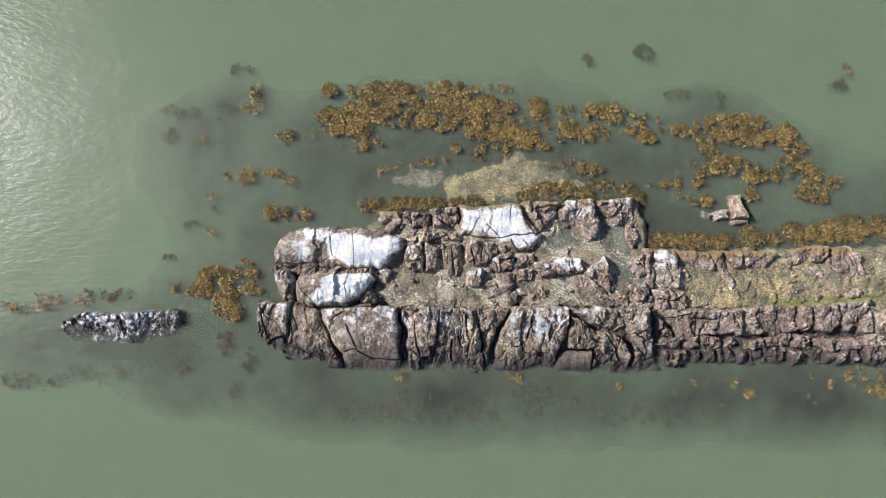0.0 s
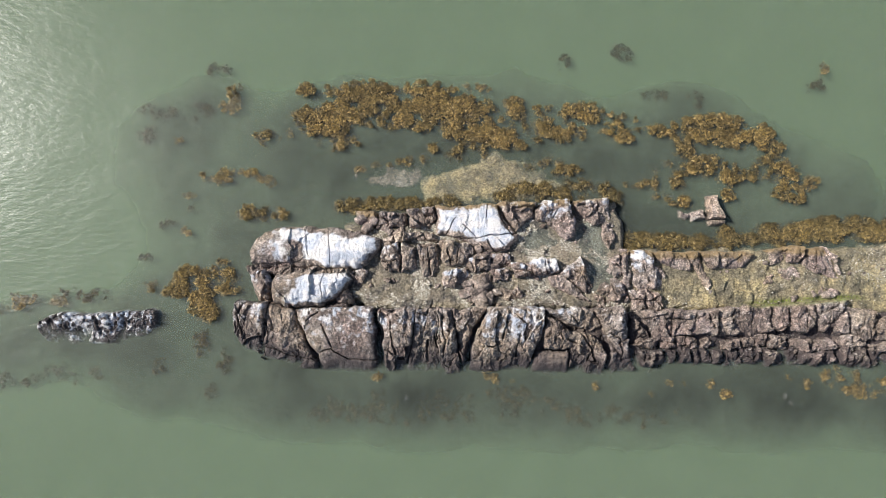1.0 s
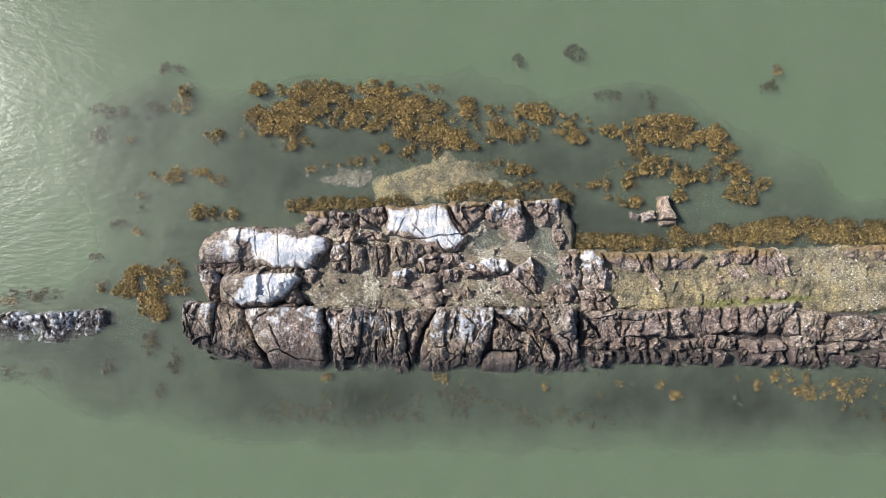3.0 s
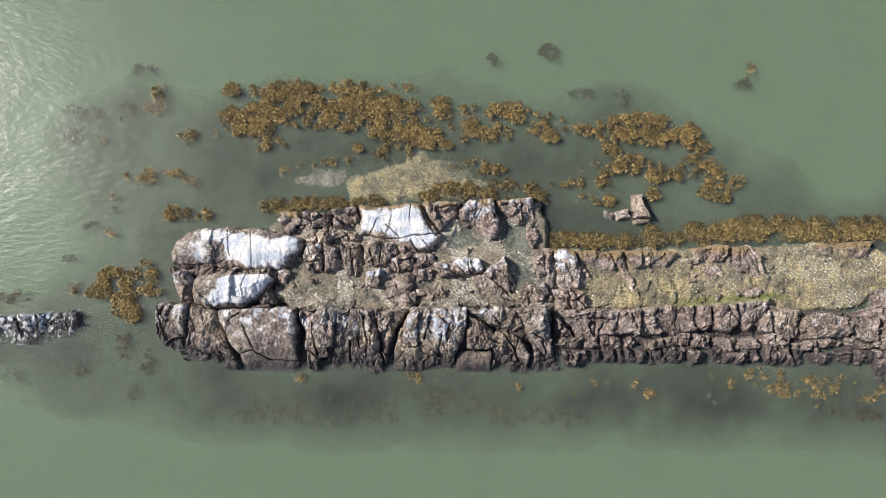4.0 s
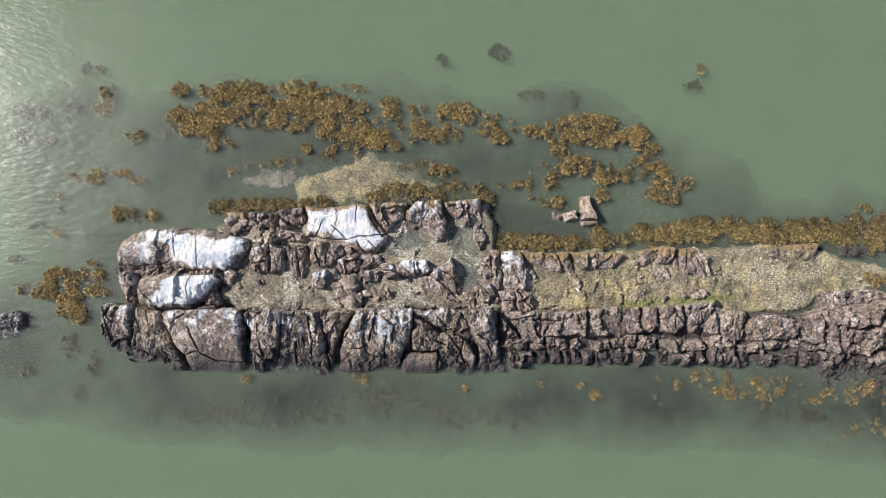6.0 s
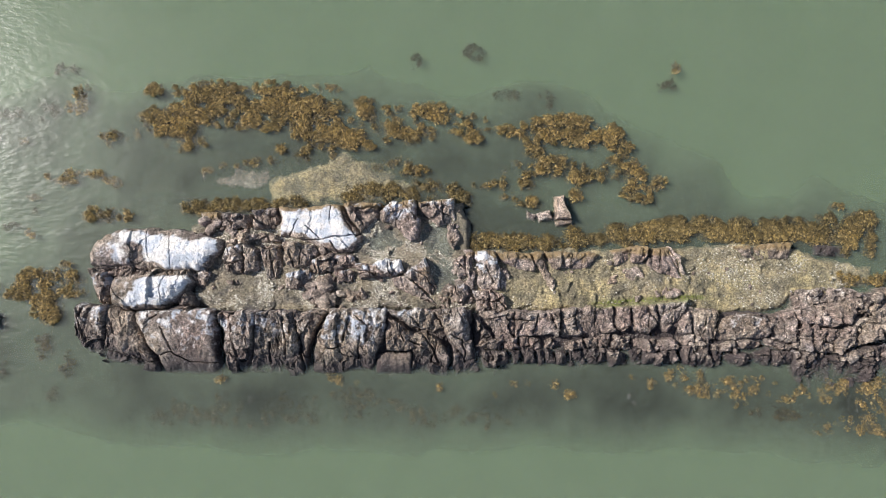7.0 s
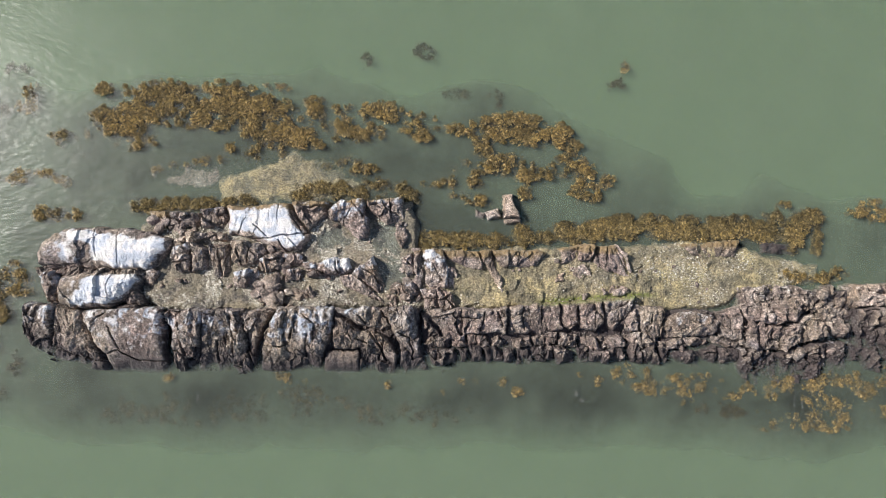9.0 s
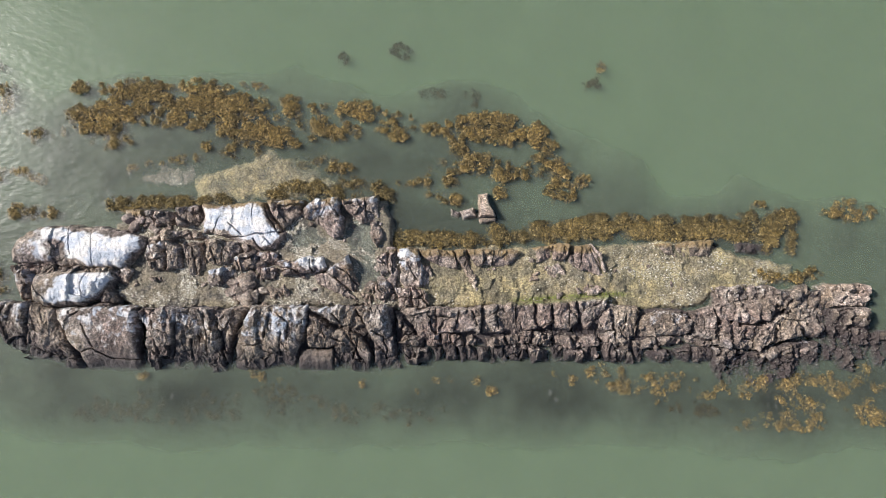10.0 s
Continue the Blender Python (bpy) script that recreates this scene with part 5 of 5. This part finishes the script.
WEED_1 = [
    (-7.33, 13.75, 1.02, 0.38, 0.0), (-3.66, 13.51, 1.76, 0.68, 0.0), (-4.34, 12.47, 1.46, 0.83, 0.0),
    (-6.49, 11.64, 1.53, 0.97, 0.0), (-5.69, 10.44, 1.01, 0.59, 0.0), (-2.52, 12.72, 0.91, 1.13, 0.0),
    (-0.01, 13.76, 1.39, 0.6, 0.0), (-0.14, 12.44, 1.64, 0.94, 0.0), (1.84, 13.07, 1.09, 0.53, 0.0),
    (3.85, 12.77, 1.64, 0.53, 0.0), (5.49, 12.84, 0.8, 0.67, 0.0), (2.98, 11.62, 1.27, 0.75, 0.0),
    (2.63, 11.05, 1.81, 0.52, 0.0), (5.17, 10.96, 1.45, 0.52, 0.0), (1.94, 10.1, 1.44, 0.51, 0.0),
    (6.79, 11.39, 0.58, 0.59, 0.0), (8.06, 11.62, 1.37, 0.6, 0.0), (10.04, 12.82, 1.23, 0.52, 0.0),
]
WEED_2 = [
    (9.51, 11.38, 0.58, 0.37, 0.0), (7.31, 13.02, 0.73, 0.29, 0.0), (12.04, 11.59, 0.94, 0.52, 0.0),
    (12.76, 12.36, 0.51, 0.37, 0.0), (14.39, 11.79, 0.91, 0.29, 0.0), (16.38, 11.86, 0.65, 0.67, 0.0),
    (18.56, 12.39, 1.44, 0.52, 0.0), (19.27, 11.48, 1.8, 0.38, 0.0), (20.89, 11.54, 1.09, 0.45, 0.0),
    (21.8, 12.06, 0.51, 0.45, 0.0), (22.14, 10.96, 0.58, 0.22, 0.0), (16.38, 10.63, 0.5, 0.38, 0.0),
    (7.39, 9.4, 1.44, 0.37, -0.08), (8.46, 9.05, 1.08, 0.37, 0.0), (-4.35, 8.67, 0.58, 0.11, -0.12),
    (-3.09, 8.97, 0.72, 0.11, -0.1), (-1.65, 9.24, 0.72, 0.15, -0.08), (-0.21, 9.47, 0.79, 0.19, -0.05),
]
WEED_3 = [
    (15.83, 9.33, 0.9, 0.62, 0.0), (18.17, 9.6, 1.22, 0.55, 0.0), (19.6, 9.1, 1.0, 0.44, 0.0),
    (15.47, 8.51, 0.86, 0.33, 0.0), (15.0, 7.65, 1.14, 0.29, 0.0), (13.86, 8.3, 0.85, 0.22, 0.0),
    (22.48, 9.76, 1.22, 0.66, 0.0), (23.53, 8.88, 0.93, 0.59, 0.0), (23.15, 7.96, 0.86, 0.43, 0.0),
    (19.22, 7.81, 0.36, 0.36, 0.0), (16.18, 7.22, 0.64, 0.29, 0.0), (-12.64, 13.48, 0.44, 0.45, 0.0),
    (-12.81, 12.58, 0.52, 0.46, -0.15), (-10.42, 10.49, 0.5, 0.44, 0.0), (-9.2, 10.65, 1.1, 0.3, -0.15),
    (-8.36, 11.99, 0.73, 0.3, -0.15), (-13.17, 7.88, 0.87, 0.37, -0.05), (-11.37, 8.13, 0.5, 0.3, -0.05),
]
WEED_4 = [
    (-10.09, 7.64, 0.44, 0.29, -0.1), (-11.37, 5.56, 0.58, 0.36, 0.0), (-9.56, 5.52, 0.71, 0.36, 0.0),
    (-10.49, 5.5, 0.72, 0.29, -0.1), (-16.9, 0.69, 0.43, 0.35, 0.0), (-14.96, 0.94, 0.42, 0.78, 0.0),
    (-13.23, 1.54, 1.42, 0.5, 0.0), (-12.75, 2.27, 0.36, 0.36, 0.0), (-13.49, 0.29, 0.64, 0.71, 0.0),
    (-13.43, -0.59, 0.71, 0.71, 0.0), (-12.28, 0.69, 0.78, 0.25, 0.0), (-15.47, 0.57, 0.71, 0.35, 0.0),
    (-26.38, -0.91, 1.24, 0.28, -0.05), (-24.0, -0.46, 2.13, 0.28, -0.15), (-20.89, 0.01, 1.43, 0.29, -0.25),
    (-2.49, -4.28, 0.31, 0.21, -0.12), (4.5, -4.07, 0.62, 0.26, -0.12), (5.72, -4.2, 0.42, 0.16, -0.12),
]
WEED_5 = [
    (11.2, -4.43, 0.24, 0.21, -0.12), (15.9, -4.04, 0.52, 0.25, -0.12), (14.44, -5.06, 0.2, 0.52, -0.12),
    (17.85, -3.9, 0.36, 0.31, -0.12), (18.95, -4.54, 0.21, 0.16, -0.12), (22.69, -3.3, 0.23, 0.16, -0.12),
    (23.86, -3.83, 0.26, 0.25, -0.12), (26.1, -3.23, 0.91, 0.41, -0.12), (26.93, -4.06, 0.52, 0.36, -0.12),
    (12.51, 17.25, 0.56, 0.54, -0.4), (8.63, 16.34, 0.33, 0.34, -0.4), (25.49, 16.49, 0.37, 0.38, -0.2),
    (25.04, 15.41, 0.45, 0.38, -0.4), (17.26, 14.13, 0.44, 0.61, -0.3), (15.1, 14.28, 1.1, 0.23, -0.4),
    (2.54, 14.39, 0.66, 0.31, -0.12), (3.47, 14.21, 0.29, 0.23, -0.15), (-13.98, 14.93, 0.74, 0.3, -0.4),
]
WEED_6 = [
    (-16.52, 11.95, 1.84, 0.45, -0.35), (-17.87, 10.39, 0.92, 0.45, -0.35), (-16.09, 10.01, 0.37, 0.3, -0.12),
    (-14.67, 12.19, 0.73, 0.3, -0.3), (-14.94, 6.56, 0.36, 0.22, -0.2), (-15.1, 4.17, 0.29, 0.22, -0.15),
    (-16.27, 4.51, 0.36, 0.22, -0.3), (-14.91, 5.66, 0.36, 0.29, -0.3), (-17.55, 2.47, 0.37, 0.18, -0.3),
    (-15.88, -4.36, 0.35, 0.52, -0.25), (-13.52, -2.88, 0.42, 0.88, -0.25), (-12.04, -3.86, 0.36, 0.87, -0.25),
    (-12.67, -5.64, 0.43, 0.35, -0.4), (-4.87, -6.37, 2.1, 0.69, -0.4), (-1.38, -6.06, 2.1, 0.86, -0.4),
    (2.82, -5.89, 2.1, 0.76, -0.35), (6.31, -5.58, 1.75, 0.69, -0.35), (10.53, -6.11, 2.09, 0.52, -0.4),
]
WEED_7 = [
    (14.7, -6.11, 1.39, 0.52, -0.35), (-25.46, -5.45, 2.12, 0.52, -0.45), (-21.6, -4.95, 1.77, 0.42, -0.45),
    (35.84, 7.64, 0.29, 0.22, 0.0), (37.39, 3.11, 1.81, 0.35, 0.0), (39.2, 3.32, 0.5, 0.35, 0.0),
    (40.31, 7.27, 0.44, 0.22, 0.0), (41.92, 7.53, 1.1, 0.55, -0.1), (25.49, -3.42, 0.53, 0.47, -0.12),
    (26.55, -4.07, 0.66, 0.31, -0.12), (29.2, -4.05, 0.96, 0.68, -0.12), (30.61, -3.93, 0.7, 0.6, -0.12),
    (32.91, -3.96, 1.39, 0.56, -0.12), (35.74, -3.93, 1.4, 0.6, -0.12), (38.05, -3.85, 2.19, 0.77, -0.12),
    (38.73, -5.03, 0.79, 0.68, -0.12), (39.65, -3.44, 0.79, 0.6, -0.12), (40.71, -3.75, 0.44, 0.42, -0.12),
]
WEED_8 = [
    (41.98, -3.02, 0.53, 0.69, -0.12), (42.85, -3.68, 0.88, 0.34, -0.12), (35.19, -5.84, 1.77, 0.48, -0.15),
    (37.67, -5.76, 2.12, 0.48, -0.15), (42.62, -5.07, 1.25, 0.68, -0.12), (32.07, -5.28, 1.42, 0.34, -0.25),
]
FRINGE_1 = [
    (-4.57, 6.18, 1.0, 0.37, 0.0), (-1.17, 6.42, 2.68, 0.36, 0.0), (1.33, 6.77, 1.07, 0.22, 0.0),
    (7.41, 7.54, 2.86, 0.44, 0.0), (9.55, 7.99, 1.8, 0.37, 0.0), (11.71, 7.34, 0.72, 0.44, 0.0),
    (15.28, 4.77, 2.48, 0.43, 0.0), (13.15, 4.51, 0.71, 0.29, 0.0), (17.05, 4.73, 1.42, 0.36, 0.0),
    (20.25, 4.96, 1.42, 0.32, 0.0), (-2.61, 6.44, 1.79, 0.33, 0.0), (5.62, 7.19, 1.43, 0.29, 0.0),
    (19.01, 5.09, 0.49, 0.58, 0.0), (13.86, 4.72, 1.42, 0.36, 0.0), (22.38, 5.4, 1.42, 0.57, 0.0),
    (24.16, 5.65, 1.42, 0.5, 0.0), (26.3, 5.91, 1.42, 0.65, 0.0), (23.01, 5.33, 1.44, 0.5, 0.0),
]
FRINGE_2 = [
    (26.6, 6.01, 2.17, 0.58, 0.0), (29.85, 5.95, 2.17, 0.66, 0.0), (33.1, 6.08, 2.18, 0.65, 0.0),
    (35.82, 6.37, 1.64, 0.72, 0.0), (37.46, 6.79, 0.73, 0.51, 0.0), (24.81, 5.65, 1.44, 0.51, 0.0),
    (28.23, 5.89, 1.44, 0.54, 0.0), (31.48, 5.91, 1.44, 0.54, 0.0), (34.55, 6.03, 1.45, 0.58, 0.0),
    (36.35, 5.3, 0.36, 0.65, 0.0), (37.8, 5.71, 0.29, 1.1, 0.0),
]
for i, row in enumerate(WEED_1 + WEED_2 + WEED_3 + WEED_4 + WEED_5 + WEED_6 + WEED_7 + WEED_8):
    build_weed(*row, 1000 + i)
for i, row in enumerate(FRINGE_1 + FRINGE_2):
    build_weed(*row, 2000 + i, True)


# ---- loose shell and stones ----
def scatter(rng, ring, count):
    x0, x1, y0, y1 = min(p[0] for p in ring), max(p[0] for p in ring), min(p[1] for p in ring), max(p[1] for p in ring)
    x, y = x0 + (x1 - x0) * rng.random(count), y0 + (y1 - y0) * rng.random(count)
    ok = inside(x, y, ring) > 0.1
    return x[ok], y[ok]


def build_shells(ring, count, seed, label):
    """Broken shell: small cupped flakes lying at all angles on the sand."""
    rng = np.random.default_rng(seed)
    x, y = scatter(rng, ring, count)
    ok = rng.random(len(x)) < shelly(x, y) ** 1.5
    x, y = x[ok], y[ok]
    z = bed_height(x, y)
    n = len(x)
    size, turn = 0.013 + 0.042 * rng.random(n) ** 2.5, rng.random(n) * 2 * math.pi
    lean = (rng.random((n, 2)) - 0.5) * 0.8
    rows = [np.stack([x, y, z + 0.02 + 0.35 * size], -1)]
    for j in range(6):
        ang = turn + j * math.pi / 3
        ox, oy = size * np.cos(ang) * (1.3 if j % 3 == 0 else 0.9), size * np.sin(ang) * 0.8
        rows.append(np.stack([x + ox, y + oy, z + 0.015 + ox * lean[:, 0] + oy * lean[:, 1]], -1))
    k = 7 * np.arange(n)[:, None]
    tris = np.stack([k + np.array((0, 1 + j, 1 + (j + 1) % 6)) for j in range(6)], 1).reshape(-1, 3)
    me = mesh_of("shell_litter", np.stack(rows, 1).reshape(-1, 3), tris, smooth=False)
    me.materials.append(SHELL)
    tagged(new("shell_litter", me), label, "shells", kind="stuff")


build_shells(BED_MIDDLE, 45000, 401, "broken white shell strewn between rock blocks")
build_shells(BED_EAST, 4500, 402, "scattered pale shell on yellow sand")
build_shells(BED_BEACH, 9000, 403, "thick litter of pale shell on a low beach")


def stone_mesh(seed):
    """A loose angular stone, about one metre across before it is scaled."""
    bm = bmesh.new()
    bmesh.ops.create_icosphere(bm, subdivisions=3, radius=0.5)
    rng = random.Random(seed)
    cuts = [(Vector((rng.uniform(-1, 1), rng.uniform(-1, 1), rng.uniform(-1, 1))).normalized(), rng.uniform(0.26, 0.42)) for k in range(9)]
    for v in bm.verts:
        for n, d in cuts:
            over = v.co.dot(n) - d
            if over > 0:
                v.co -= n * over
        v.co += v.co * 0.10 * noise.noise(v.co * 5 + Vector((seed, 0, 0)))
    for f in bm.faces:
        f.smooth = True
    me = bpy.data.meshes.new("loose_stone")
    bm.to_mesh(me)
    bm.free()
    me.materials.append(ROCK)
    return me


STONES = [stone_mesh(k) for k in range(6)]


def lay_stones(ring, count, seed, height, least=0.16, most=0.50):
    rng = np.random.default_rng(seed)
    x, y = scatter(rng, ring, count)
    for a, b in zip(x, y):
        if float(height(np.array([a]), np.array([b]))[0]) < -0.05:
            continue
        size = least + (most - least) * rng.random() ** 2.5
        ob = new("loose_stone", STONES[int(rng.integers(6))])
        z = float(height(np.array([a]), np.array([b]))[0])
        ob.matrix_world = pose(a, b, z + 0.12 * size, rng.uniform(-20, 20), rng.uniform(-20, 20), rng.uniform(0, 360)) @ Matrix.Diagonal((size * 1.2, size * 0.85, size * 0.7, 1))
        tagged(ob, "loose angular brown stone" + (" lying on a rock ledge" if height is ledge_height else " lying on shell sand"), "stone", group="loose stones")


lay_stones(BED_MIDDLE, 90, 501, bed_height)
RUBBLE_WEST = [(2.3, 3.6), (4.8, 3.9), (4.9, 0.0), (3.0, 0.0), (2.2, 1.8)]
RUBBLE_EAST = [(10.2, 2.2), (12.6, 4.2), (13.0, 0.4), (10.8, 0.3)]
RUBBLE_NORTH = [(-4.2, 5.6), (0.4, 5.9), (0.6, 4.4), (-3.4, 4.2)]
lay_stones(RUBBLE_WEST, 60, 504, bed_height, 0.35, 1.1)
lay_stones(RUBBLE_EAST, 46, 505, bed_height, 0.35, 1.0)
lay_stones(RUBBLE_NORTH, 40, 506, bed_height, 0.35, 0.9)
EAST_RUBBLE = [(32.5, 1.6), (38.6, 2.4), (39.0, -1.8), (32.5, -2.2)]
FRONT_RUBBLE = [(13.6, -0.4), (32.0, 0.6), (32.0, -2.4), (13.6, -2.6)]
lay_stones(EAST_RUBBLE, 80, 507, ledge_height, 0.2, 0.9)
lay_stones(FRONT_RUBBLE, 90, 508, ledge_height, 0.16, 0.6)
GULLY = [(36.8, 2.6), (40.2, 2.6), (39.6, -1.6), (38.2, -1.6), (37.4, 0.8)]
lay_stones(GULLY, 90, 509, ledge_height, 0.18, 0.6)
lay_stones(BED_EAST, 26, 502, bed_height)
lay_stones(BED_BEACH, 14, 503, bed_height)
